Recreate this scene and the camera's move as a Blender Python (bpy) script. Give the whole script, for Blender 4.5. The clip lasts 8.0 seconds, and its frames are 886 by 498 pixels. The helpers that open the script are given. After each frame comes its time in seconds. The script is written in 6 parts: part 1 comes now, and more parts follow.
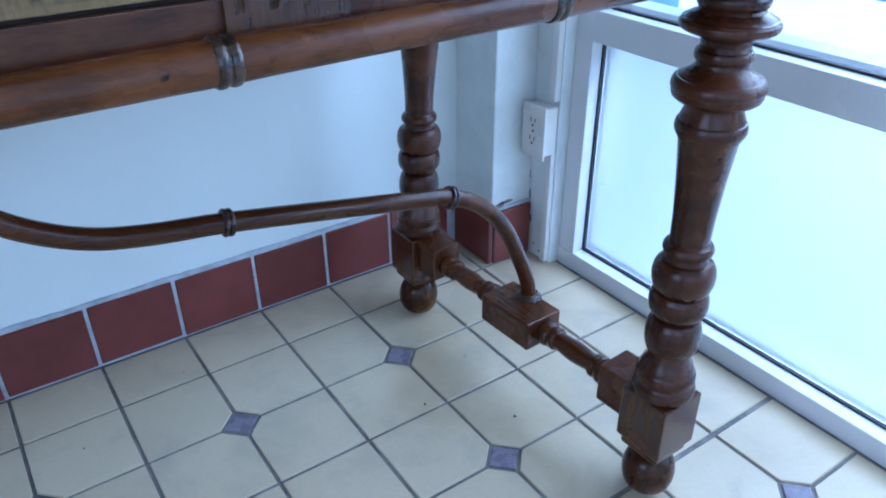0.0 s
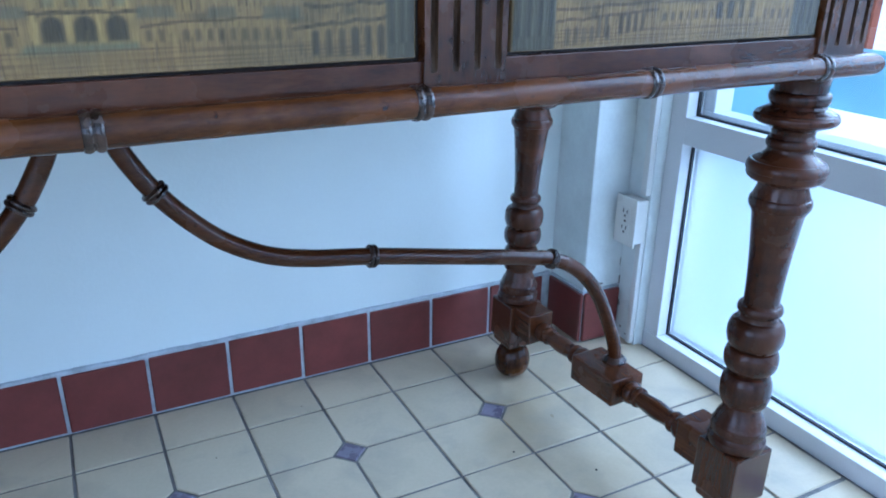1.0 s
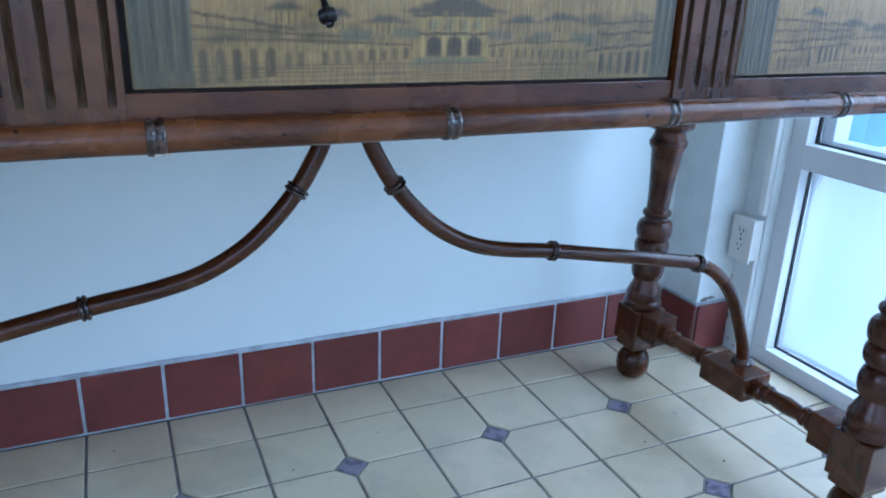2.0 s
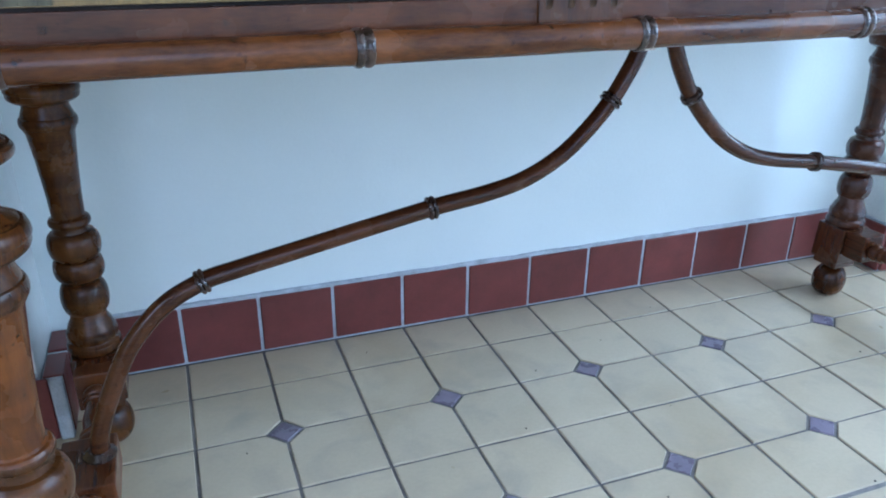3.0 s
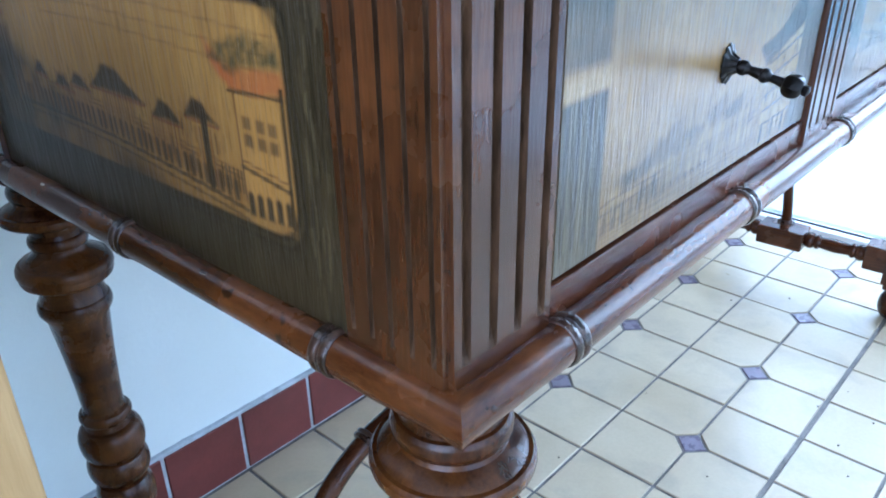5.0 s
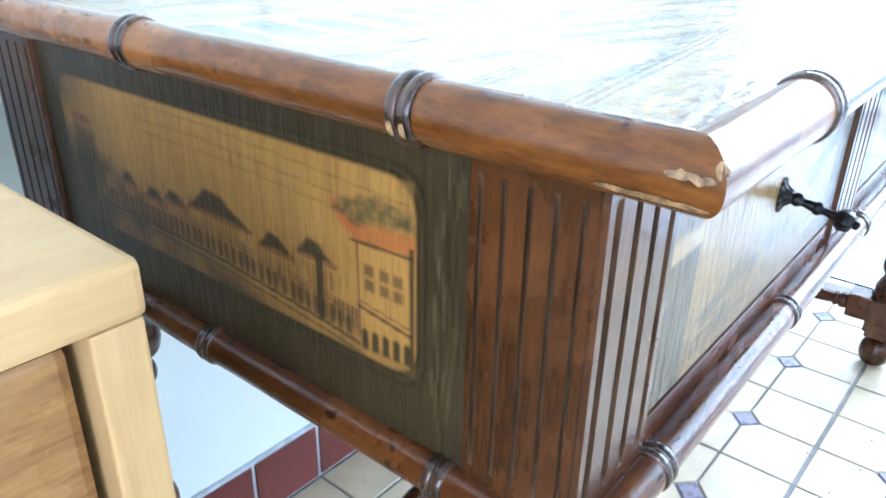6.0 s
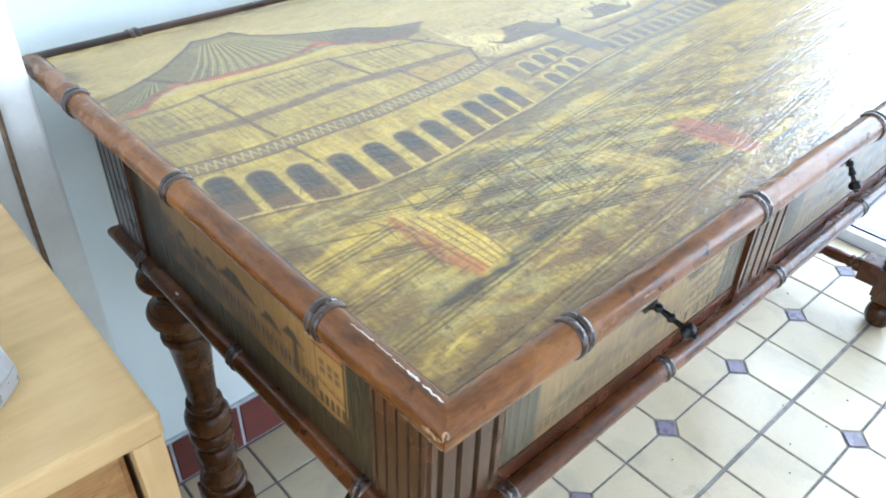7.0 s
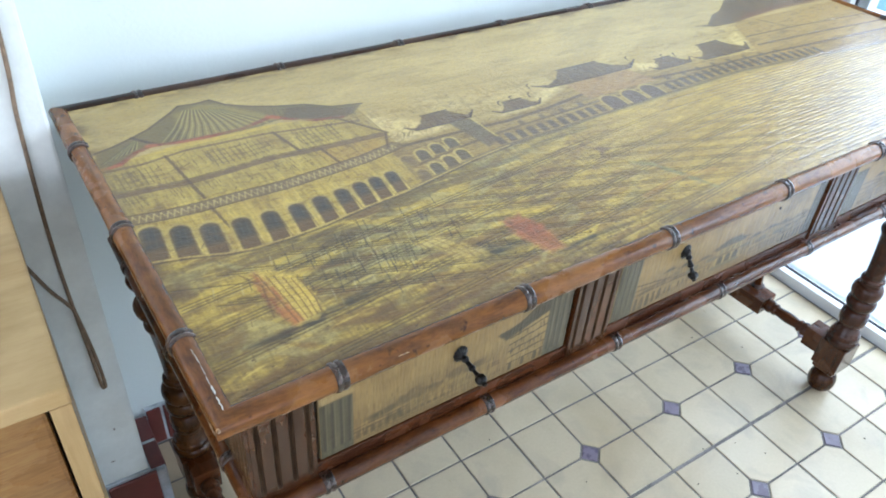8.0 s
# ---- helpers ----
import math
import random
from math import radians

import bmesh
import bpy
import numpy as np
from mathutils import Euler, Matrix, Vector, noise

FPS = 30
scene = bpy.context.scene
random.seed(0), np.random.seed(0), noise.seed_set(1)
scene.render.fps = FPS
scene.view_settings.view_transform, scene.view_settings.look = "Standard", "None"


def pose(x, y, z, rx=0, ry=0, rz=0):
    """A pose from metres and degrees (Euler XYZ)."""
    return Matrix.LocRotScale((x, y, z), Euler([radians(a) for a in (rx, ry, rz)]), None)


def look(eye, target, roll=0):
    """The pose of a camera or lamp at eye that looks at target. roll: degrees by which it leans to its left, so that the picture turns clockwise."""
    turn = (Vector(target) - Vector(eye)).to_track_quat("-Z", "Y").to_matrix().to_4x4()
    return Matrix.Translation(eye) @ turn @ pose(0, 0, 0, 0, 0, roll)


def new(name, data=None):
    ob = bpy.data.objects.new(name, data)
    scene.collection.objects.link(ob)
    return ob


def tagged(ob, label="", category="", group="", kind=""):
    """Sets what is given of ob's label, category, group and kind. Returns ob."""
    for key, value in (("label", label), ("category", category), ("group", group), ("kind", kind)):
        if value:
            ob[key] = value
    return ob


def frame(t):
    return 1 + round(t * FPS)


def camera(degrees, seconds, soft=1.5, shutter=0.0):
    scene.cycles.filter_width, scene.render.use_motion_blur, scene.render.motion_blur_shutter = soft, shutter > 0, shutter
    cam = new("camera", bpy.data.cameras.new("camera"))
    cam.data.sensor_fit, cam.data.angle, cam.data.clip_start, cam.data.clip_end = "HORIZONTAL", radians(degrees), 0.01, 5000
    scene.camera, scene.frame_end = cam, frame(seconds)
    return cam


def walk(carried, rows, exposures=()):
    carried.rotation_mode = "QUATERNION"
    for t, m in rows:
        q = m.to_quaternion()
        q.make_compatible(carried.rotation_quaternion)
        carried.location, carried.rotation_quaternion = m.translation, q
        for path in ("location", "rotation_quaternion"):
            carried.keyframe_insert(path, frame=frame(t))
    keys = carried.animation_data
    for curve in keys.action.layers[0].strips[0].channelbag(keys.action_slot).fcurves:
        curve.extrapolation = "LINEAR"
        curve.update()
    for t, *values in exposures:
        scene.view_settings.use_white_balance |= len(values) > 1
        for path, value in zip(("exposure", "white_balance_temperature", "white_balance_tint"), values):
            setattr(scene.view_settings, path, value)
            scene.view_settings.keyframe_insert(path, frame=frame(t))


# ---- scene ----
cam = camera(61.0, 8.0, soft=1.8)
PATH = [
    (0, (0.064, -0.975, 0.902), (1.037, 0.443, -0.119), -0.4),
    (0.5, (0.003, -1.064, 0.883), (0.982, 0.467, 0.046), -0.1),
    (1, (-0.08, -1.136, 0.897), (0.775, 0.511, 0.153), 0.8),
    (1.2, (-0.119, -1.149, 0.9), (0.71, 0.529, 0.193), 1.2),
    (2.3, (-0.463, -1.203, 0.896), (0.269, 0.531, 0.223), 2.2),
    (2.5, (-0.532, -1.191, 0.885), (0.161, 0.544, 0.172), 2.3),
    (3, (-0.75, -1.152, 0.869), (-0.12, 0.562, 0.054), 0.5),
    (3.5, (-0.917, -1.075, 0.848), (-0.284, 0.574, -0.09), 0.0),
    (4, (-1.02, -0.95, 0.835), (-0.225, 0.54, -0.238), -0.4),
    (4.5, (-1.114, -0.842, 0.933), (-0.001, 0.504, -0.04), -0.2),
    (5, (-1.198, -0.749, 1.021), (0.123, 0.465, 0.136), -0.9),
    (5.2, (-1.215, -0.722, 1.042), (0.17, 0.454, 0.207), -0.1),
    (6.3, (-1.259, -0.682, 1.17), (0.119, 0.458, 0.276), 1.9),
    (6.5, (-1.257, -0.705, 1.232), (0.058, 0.444, 0.256), 2.0),
    (7, (-1.225, -0.828, 1.409), (-0.133, 0.351, 0.218), 1.8),
    (7.5, (-1.186, -0.976, 1.552), (-0.21, 0.241, 0.3), 4.0),
    (8, (-1.114, -1.12, 1.651), (-0.19, 0.173, 0.437), 4.3),
]
S = 1.41  # metres to one plan unit: a floor tile and its joint, 0.112 units, is 0.158 m (six-inch tile)
walk(cam, [(t, look(eye, target, roll)) for t, eye, target, roll in PATH],
     [(0.0, 0.22, 4740, 19), (1.2, 0.34, 4690, 16), (2.5, 0.34, 4920, 16), (3.0, 0.70, 5100, 17), (3.5, 0.90, 5260, 18), (4.5, 1.02, 5130, 18), (5.2, 1.18, 4990, 17),
      (6.3, 1.66, 5640, 17), (6.5, 1.56, 5660, 17), (6.8, 1.29, 5740, 17), (7.2, 1.04, 5850, 17), (8.0, 0.71, 5950, 18)])

# ---- light ----
world = bpy.data.worlds.new("sky")
scene.world = world
world.use_nodes = True
sky = world.node_tree.nodes.new("ShaderNodeTexSky")
sky.sky_type, sky.sun_disc = "NISHITA", False
sky.sun_elevation, sky.sun_rotation = radians(61.6), radians(213.7)
world.node_tree.links.new(sky.outputs[0], world.node_tree.nodes["Background"].inputs[0])
world.node_tree.nodes["Background"].inputs[1].default_value = 0.14


def area(name, eye, target, sx, sy, watts, rgb):
    data = bpy.data.lights.new(name, "AREA")
    data.shape, data.size, data.size_y, data.energy, data.color = "RECTANGLE", S * sx, S * sy, watts, rgb
    ob = new(name, data)
    ob.matrix_world = look([S * c for c in eye], [S * c for c in target])
    return ob


sun = new("sun", bpy.data.lights.new("sun", "SUN"))
sun.data.energy, sun.data.angle, sun.data.color = 5.0, radians(6), (1.0, 0.97, 0.92)
sun.matrix_world = look((0, 0, 0), (0.30, 0.45, -1.0))
area("window_daylight", (1.60, -1.05, 1.32), (-0.6, -1.05, 0.55), 2.6, 1.36, 93, (0.80, 0.94, 1.0))
# added fill from the unseen rear of the room, no known window there
area("rear_fill_lamp", (-1.0, -2.55, 1.05), (-0.6, 0.0, 0.5), 1.6, 1.05, 9, (0.95, 0.97, 1.0))
# second added fill, brightens the desk's left end; its source is invented
area("west_fill_lamp", (-2.25, -1.0, 1.0), (-0.6, -0.2, 0.6), 1.2, 0.9, 19, (0.96, 0.97, 1.0))

# ---- materials ----


def nodes_of(name):
    m = bpy.data.materials.new(name)
    m.use_nodes = True
    return m, m.node_tree, m.node_tree.nodes["Principled BSDF"]


def mix_rgb(nt, fac, a, b, mode="MIX"):
    n = nt.nodes.new("ShaderNodeMix")
    n.data_type, n.blend_type = "RGBA", mode
    for i, v in ((0, fac), (6, a), (7, b)):
        if isinstance(v, (int, float)):
            n.inputs[i].default_value = v
        elif isinstance(v, tuple):
            n.inputs[i].default_value = (*v, 1)
        else:
            nt.links.new(v, n.inputs[i])
    return n.outputs[2]


PLACED = [False]   # True while making surfaces whose pieces share a mesh


def noise_fac(nt, scale, stretch=(1, 1, 1), detail=4.0, low=0.35, high=0.65, distortion=0.0, rough=0.55):
    co = nt.nodes.new("ShaderNodeTexCoord")
    mp = nt.nodes.new("ShaderNodeMapping")
    mp.inputs["Scale"].default_value = stretch
    if PLACED[0]:
        nt.links.new(nt.nodes.new("ShaderNodeNewGeometry").outputs["Position"], mp.inputs["Vector"])
    else:
        nt.links.new(co.outputs["Object"], mp.inputs["Vector"])
    n = nt.nodes.new("ShaderNodeTexNoise")
    n.inputs["Scale"].default_value, n.inputs["Detail"].default_value = scale, detail
    n.inputs["Distortion"].default_value, n.inputs["Roughness"].default_value = distortion, rough
    nt.links.new(mp.outputs[0], n.inputs["Vector"])
    r = nt.nodes.new("ShaderNodeMapRange")
    r.inputs[1].default_value, r.inputs[2].default_value = low, high
    nt.links.new(n.outputs[0], r.inputs[0])
    return r.outputs[0]


def bump(nt, bsdf, fac, strength, distance, before=None):
    b = nt.nodes.new("ShaderNodeBump")
    b.inputs["Strength"].default_value, b.inputs["Distance"].default_value = strength, distance
    nt.links.new(fac, b.inputs["Height"])
    if before:
        nt.links.new(before, b.inputs["Normal"])
    nt.links.new(b.outputs[0], bsdf.inputs["Normal"])
    return b.outputs[0]


def random_tint(nt, colour, amount):
    info = nt.nodes.new("ShaderNodeObjectInfo")
    r = nt.nodes.new("ShaderNodeMapRange")
    r.inputs[3].default_value, r.inputs[4].default_value = 1 - amount, 1 + amount
    nt.links.new(info.outputs["Random"], r.inputs[0])
    h = nt.nodes.new("ShaderNodeHueSaturation")
    nt.links.new(r.outputs[0], h.inputs["Value"])
    nt.links.new(colour, h.inputs["Color"])
    return h.outputs[0]


def plain(name, rgb, rough, var=0.15, scale=20.0, metal=0.0, bumpy=0.1, fine=200.0, stretch=(1, 1, 1), coat=0.0, tint=0.0, gloss=0.08, span=(0.35, 0.65)):
    """A surface with two scales of unevenness in colour, gloss and relief."""
    m, nt, b = nodes_of(name)
    dark = tuple(c * (1 - 2 * var) for c in rgb)
    lite = tuple(min(1, c * (1 + var)) for c in rgb)
    big, small = noise_fac(nt, scale, stretch, 4.0, *span), noise_fac(nt, fine, stretch)
    col = mix_rgb(nt, big, dark, lite)
    col = mix_rgb(nt, 0.25, col, mix_rgb(nt, small, dark, lite))
    if tint:
        col = random_tint(nt, col, tint)
    nt.links.new(col, b.inputs["Base Color"])
    r = nt.nodes.new("ShaderNodeMapRange")
    r.inputs[3].default_value, r.inputs[4].default_value = max(0.02, rough - gloss), min(1, rough + gloss)
    nt.links.new(big, r.inputs[0])
    nt.links.new(r.outputs[0], b.inputs["Roughness"])
    b.inputs["Metallic"].default_value, b.inputs["Coat Weight"].default_value = metal, coat
    b.inputs["Coat Roughness"].default_value = 0.12
    if bumpy:
        bump(nt, b, small, bumpy, 0.001)
    return m


def stained(m, rgb, amount, scale=2.3):
    """Large soft stains over a surface, of a shape of their own."""
    nt = m.node_tree
    sock = nt.nodes["Principled BSDF"].inputs["Base Color"]
    old = sock.links[0].from_socket
    PLACED[0] = True
    blot = noise_fac(nt, scale, (1, 1, 1), 6.0, 0.50, 0.72, 0.6)
    PLACED[0] = False
    nt.links.new(mix_rgb(nt, blot, old, mix_rgb(nt, amount, old, rgb)), sock)
    return m


def wood(name, dark, mid, lite, axis, rough=0.3, coat=0.4, grain=1.0, knots=0.6, rings=0.0, haze=0.17, figure=14.0, size=1.0):
    """Stained, worn and varnished wood, its grain along axis (0 x, 1 y, 2 z)."""
    m, nt, b = nodes_of(name)
    st = [figure, figure, figure]
    st[axis] = 1.0
    long_grain = noise_fac(nt, 84.0 * size / figure, tuple(st), 6.0, 0.3, 0.7, 0.6)
    fine_grain = noise_fac(nt, 420.0 / figure, tuple(st), 3.0, 0.35, 0.65)
    wear = noise_fac(nt, 9.0, (1, 1, 1), 5.0, 0.46, 0.74)
    spots = noise_fac(nt, 70.0, (1, 1, 1), 2.0, 0.66, 0.74)
    col = mix_rgb(nt, long_grain, dark, mid)
    col = mix_rgb(nt, wear, col, mix_rgb(nt, 0.6, col, lite))
    col = mix_rgb(nt, 0.2 * grain, col, mix_rgb(nt, fine_grain, dark, lite))
    col = mix_rgb(nt, spots, col, mix_rgb(nt, knots, col, tuple(c * 0.35 for c in dark)))
    patch = noise_fac(nt, 3.4, (1, 1, 1), 3.0, 0.34, 0.68)
    col = mix_rgb(nt, patch, mix_rgb(nt, 0.45, col, tuple(c * 0.8 for c in dark)), col)
    if rings:
        turn = [1.5, 1.5, 1.5]
        turn[axis] = 12.0
        stain = noise_fac(nt, 4.5, tuple(turn), 3.0, 0.47, 0.60)
        col = mix_rgb(nt, stain, col, mix_rgb(nt, rings, col, tuple(c * 0.7 for c in dark)))
    nt.links.new(col, b.inputs["Base Color"])
    r = nt.nodes.new("ShaderNodeMapRange")
    r.inputs[3].default_value, r.inputs[4].default_value = rough - 0.08, rough + 0.14
    nt.links.new(wear, r.inputs[0])
    nt.links.new(r.outputs[0], b.inputs["Roughness"])
    b.inputs["Coat Weight"].default_value, b.inputs["Coat Roughness"].default_value = coat, haze
    b.inputs["Specular IOR Level"].default_value = 0.16
    bump(nt, b, fine_grain, 0.10, 0.0010)
    return m


def painted(name, rgb, dark, stretch, rough=0.3, scale=22.0):
    """Old lacquer paint with streaked brushwork."""
    m, nt, b = nodes_of(name)
    streak = noise_fac(nt, scale, stretch, 5.0, 0.3, 0.7, 0.5)
    blot = noise_fac(nt, 14.0, (1, 1, 1), 4.0, 0.35, 0.68)
    col = mix_rgb(nt, streak, dark, rgb)
    nt.links.new(mix_rgb(nt, blot, col, mix_rgb(nt, 0.35, col, dark)), b.inputs["Base Color"])
    b.inputs["Roughness"].default_value, b.inputs["Coat Weight"].default_value, b.inputs["Coat Roughness"].default_value = rough + 0.1, 0.8, 0.2
    b.inputs["Specular IOR Level"].default_value = 0.2
    bump(nt, b, noise_fac(nt, scale * 2.5, stretch, 3.0, 0.4, 0.6), 0.25, 0.0009)
    return m


def lacquer(name, along, across, scale, coat, coat_rough, ior=1.46, relief=0.55):
    """Old clear lacquer over a painting, with the brush ridges and fine cracks of the ground under it."""
    m, nt, b = nodes_of(name)
    paint = nt.nodes.new("ShaderNodeAttribute")
    paint.attribute_name = "paint"
    ridge = noise_fac(nt, scale, along, 5.0, 0.32, 0.68, 0.6)
    weave = noise_fac(nt, scale * 1.6, across, 3.0, 0.4, 0.66)
    hair = noise_fac(nt, scale * 2.2, along, 3.0, 0.55, 0.68)
    col = mix_rgb(nt, hair, paint.outputs["Color"], mix_rgb(nt, 0.30, paint.outputs["Color"], (0.05, 0.034, 0.016)))
    col = mix_rgb(nt, ridge, mix_rgb(nt, 0.14, col, (0.06, 0.04, 0.018)), col)
    nt.links.new(col, b.inputs["Base Color"])
    rr = nt.nodes.new("ShaderNodeMapRange")
    rr.inputs[3].default_value, rr.inputs[4].default_value = 0.36, 0.52
    nt.links.new(ridge, rr.inputs[0])
    nt.links.new(rr.outputs[0], b.inputs["Roughness"])
    b.inputs["Coat Weight"].default_value, b.inputs["Coat Roughness"].default_value = coat, coat_rough
    b.inputs["Coat IOR"].default_value, b.inputs["Specular IOR Level"].default_value = ior, 0.12
    first = bump(nt, b, ridge, relief, 0.0016)
    nt.links.new(bump(nt, b, weave, 0.12, 0.001, first), b.inputs["Coat Normal"])
    return m


M = {}
WD, WM, WL = (0.021, 0.0062, 0.0027), (0.082, 0.0245, 0.0072), (0.19, 0.062, 0.016)
M["wood_x"], M["wood_y"], M["wood_z"] = (wood("stained_wood_" + "xyz"[i], WD, WM, WL, i, 0.3, (0.5, 0.4, 0.8)[i]) for i in range(3))
M["leg"] = wood("turned_leg_wood", (0.013, 0.0039, 0.0015), (0.086, 0.0268, 0.0056), (0.26, 0.100, 0.019), 2, 0.28, 0.30, 0.5, 0.8, rings=0.4, haze=0.24, figure=4.5)
M["leg_dark"] = wood("dark_turned_leg_wood", (0.018, 0.0055, 0.0028), (0.066, 0.0195, 0.0078), (0.17, 0.056, 0.018), 2, 0.28, 0.45, 0.5, 0.8, rings=0.3, haze=0.26, figure=4.5)
M["rail_x"], M["rail_y"] = (wood("rail_wood_" + "xy"[i], (0.028, 0.0076, 0.0025), (0.098, 0.0300, 0.0074), (0.27, 0.094, 0.020), i, 0.27, 0.5, 0.6, 0.9, haze=0.22, figure=4.0) for i in range(2))
M["rail_top_x"], M["rail_top_y"] = (wood("worn_rail_wood_" + "xy"[i], (0.052, 0.0150, 0.0034), (0.195, 0.069, 0.0120), (0.45, 0.190, 0.040), i, 0.27, 0.42, 0.6, 0.9, haze=0.2, figure=4.0) for i in range(2))
M["leg_amber"] = wood("worn_amber_shaft", (0.046, 0.0128, 0.0034), (0.150, 0.047, 0.0088), (0.28, 0.096, 0.018), 2, 0.3, 0.35, 0.5, 0.9, rings=0.25, figure=4.5)
# back rails, upper and lower, get a much darker brown than the others
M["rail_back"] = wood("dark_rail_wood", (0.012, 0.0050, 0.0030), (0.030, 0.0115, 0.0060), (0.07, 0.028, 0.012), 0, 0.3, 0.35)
M["strip"] = wood("drawer_strip_wood", (0.026, 0.0080, 0.0036), (0.085, 0.0265, 0.0095), (0.18, 0.062, 0.021), 0, 0.3, 0.5, 0.6, 0.8, haze=0.24, figure=5.0)
M["rod"] = wood("rod_wood", (0.026, 0.0080, 0.0034), (0.072, 0.0235, 0.0078), (0.15, 0.054, 0.017), 0, 0.28, 0.35)
M["pilaster"] = wood("pilaster_wood", (0.016, 0.0056, 0.0027), (0.064, 0.0215, 0.0070), (0.20, 0.070, 0.016), 2, 0.28, 0.55, 0.7, 0.5, rings=0.12, figure=8.0)
M["pilaster"].node_tree.nodes["Principled BSDF"].inputs["Specular IOR Level"].default_value = 0.22
M["flute"] = plain("grimed_flute", (0.066, 0.037, 0.0185), 0.5, 0.35, 26.0, 0, 0.2, stretch=(6, 6, 1))
M["flute"].node_tree.nodes["Principled BSDF"].inputs["Specular IOR Level"].default_value = 0.12
M["collar"] = plain("dark_collar", (0.046, 0.024, 0.015), 0.27, 0.5, 60, 0.2, 0.2, coat=0.5)
M["bare"] = plain("bared_corner_wood", (0.30, 0.185, 0.085), 0.5, 0.45, 220)
M["iron"] = plain("black_iron", (0.018, 0.018, 0.018), 0.36, 0.3, 80, 0.8, 0.2)
M["chip"] = plain("bare_chip", (0.56, 0.51, 0.43), 0.7, 0.15, 60)
M["dark_gap"] = plain("dark_inside", (0.012, 0.008, 0.006), 0.8, 0.2)
V = (9.0, 9.0, 1.0)
M["tan"] = painted("tan_panel", (0.24, 0.160, 0.060), (0.125, 0.080, 0.030), V)
M["olive"] = painted("dark_olive_border", (0.056, 0.044, 0.017), (0.021, 0.017, 0.008), V)
M["lacquer_top"] = lacquer("lacquered_painting", (1.0, 2.4, 1.0), (2.0, 1.0, 1.0), 75.0, 1.0, 0.045, 1.44, 0.34)
M["lacquer_front"] = lacquer("lacquered_panel", (9.0, 9.0, 1.0), (1.0, 1.0, 4.0), 24.0, 1.0, 0.13, 1.46, 0.30)
M["lacquer_end"] = lacquer("lacquered_end", (9.0, 9.0, 1.0), (1.0, 1.0, 4.0), 24.0, 0.8, 0.2, 1.40, 0.35)

M["plaster"] = plain("white_painted_plaster", (0.752, 0.818, 0.808), 0.55, 0.02, 3.0, 0, 0.12, 120.0)
M["plaster_shabby"] = plain("scuffed_white_paint", (0.71, 0.755, 0.745), 0.5, 0.05, 14.0, 0, 0.2, 90.0)
M["ceiling"] = plain("ceiling_white", (0.82, 0.82, 0.80), 0.8, 0.02, 3.0)
PLACED[0] = True
M["tile"] = plain("cream_glazed_tile", (0.535, 0.457, 0.320), 0.29, 0.06, 3.2, 0, 0.05, 130.0, tint=0.05, gloss=0.03, span=(0.2, 0.8))
M["dot"] = plain("mauve_tile", (0.190, 0.164, 0.214), 0.30, 0.10, 30.0, 0, 0.05, 160.0, tint=0.10)
M["grout"] = plain("grey_grout", (0.205, 0.195, 0.185), 0.85, 0.25, 18.0, 0, 0.4)
M["grout_pale"] = plain("pale_blue_grout", (0.47, 0.52, 0.56), 0.8, 0.15, 30.0, 0, 0.5)
M["red"] = plain("oxblood_base_tile", (0.158, 0.038, 0.032), 0.38, 0.10, 16.0, 0, 0.1, 120.0, tint=0.10)
PLACED[0] = False
stained(M["tile"], (0.33, 0.25, 0.14), 0.55)
stained(M["tile"], (0.30, 0.27, 0.22), 0.45, 8.5)
stained(M["red"], (0.05, 0.015, 0.013), 0.4)
M["alu"] = plain("white_coated_aluminium", (0.70, 0.72, 0.74), 0.35, 0.03, 6.0, 0, 0.03)
M["rubber"] = plain("black_gasket", (0.012, 0.013, 0.018), 0.5, 0.2, 50.0)
M["plastic"] = plain("ivory_plastic", (0.72, 0.71, 0.66), 0.35, 0.03, 20.0, 0, 0.02)
M["socket_dark"] = plain("socket_slot", (0.02, 0.02, 0.02), 0.6, 0.1)
M["raceway"] = plain("painted_raceway", (0.70, 0.70, 0.68), 0.45, 0.04, 14.0)
M["pine_x"] = wood("pale_pine", (0.385, 0.250, 0.106), (0.500, 0.345, 0.160), (0.575, 0.420, 0.22), 0, 0.42, 0.1, 0.6, 0.03, figure=7.0, size=0.55)
M["pine_z"] = wood("pale_pine_post", (0.385, 0.250, 0.106), (0.500, 0.345, 0.160), (0.575, 0.420, 0.22), 2, 0.42, 0.1, 0.6, 0.03)
M["acacia"] = wood("figured_drawer_wood", (0.15, 0.066, 0.021), (0.37, 0.195, 0.066), (0.50, 0.32, 0.13), 0, 0.35, 0.2, 1.2, 0.4, figure=9.0, size=0.5)
M["cord"] = plain("brown_cord", (0.22, 0.155, 0.10), 0.6, 0.2, 90.0, 0, 0.3, 400.0)
M["silver"] = plain("silver_plastic", (0.40, 0.41, 0.42), 0.32, 0.05, 30.0, 0.4, 0.02)
M["penred"] = plain("maroon_plastic", (0.16, 0.04, 0.04), 0.35, 0.1, 30.0)
M["pavement"] = plain("pale_pavement", (0.72, 0.74, 0.74), 0.7, 0.06, 4.0)
M["teal"] = plain("teal_wall_paint", (0.17, 0.34, 0.41), 0.6, 0.06, 4.0)
M["redwood"] = plain("red_brown_timber", (0.30, 0.09, 0.04), 0.6, 0.15, 12.0)
M["peeled"] = plain("peeled_plaster", (0.26, 0.25, 0.23), 0.9, 0.3, 120.0, 0, 0.5)
M["grit"] = plain("dark_grit", (0.05, 0.045, 0.04), 0.8, 0.3, 200.0)


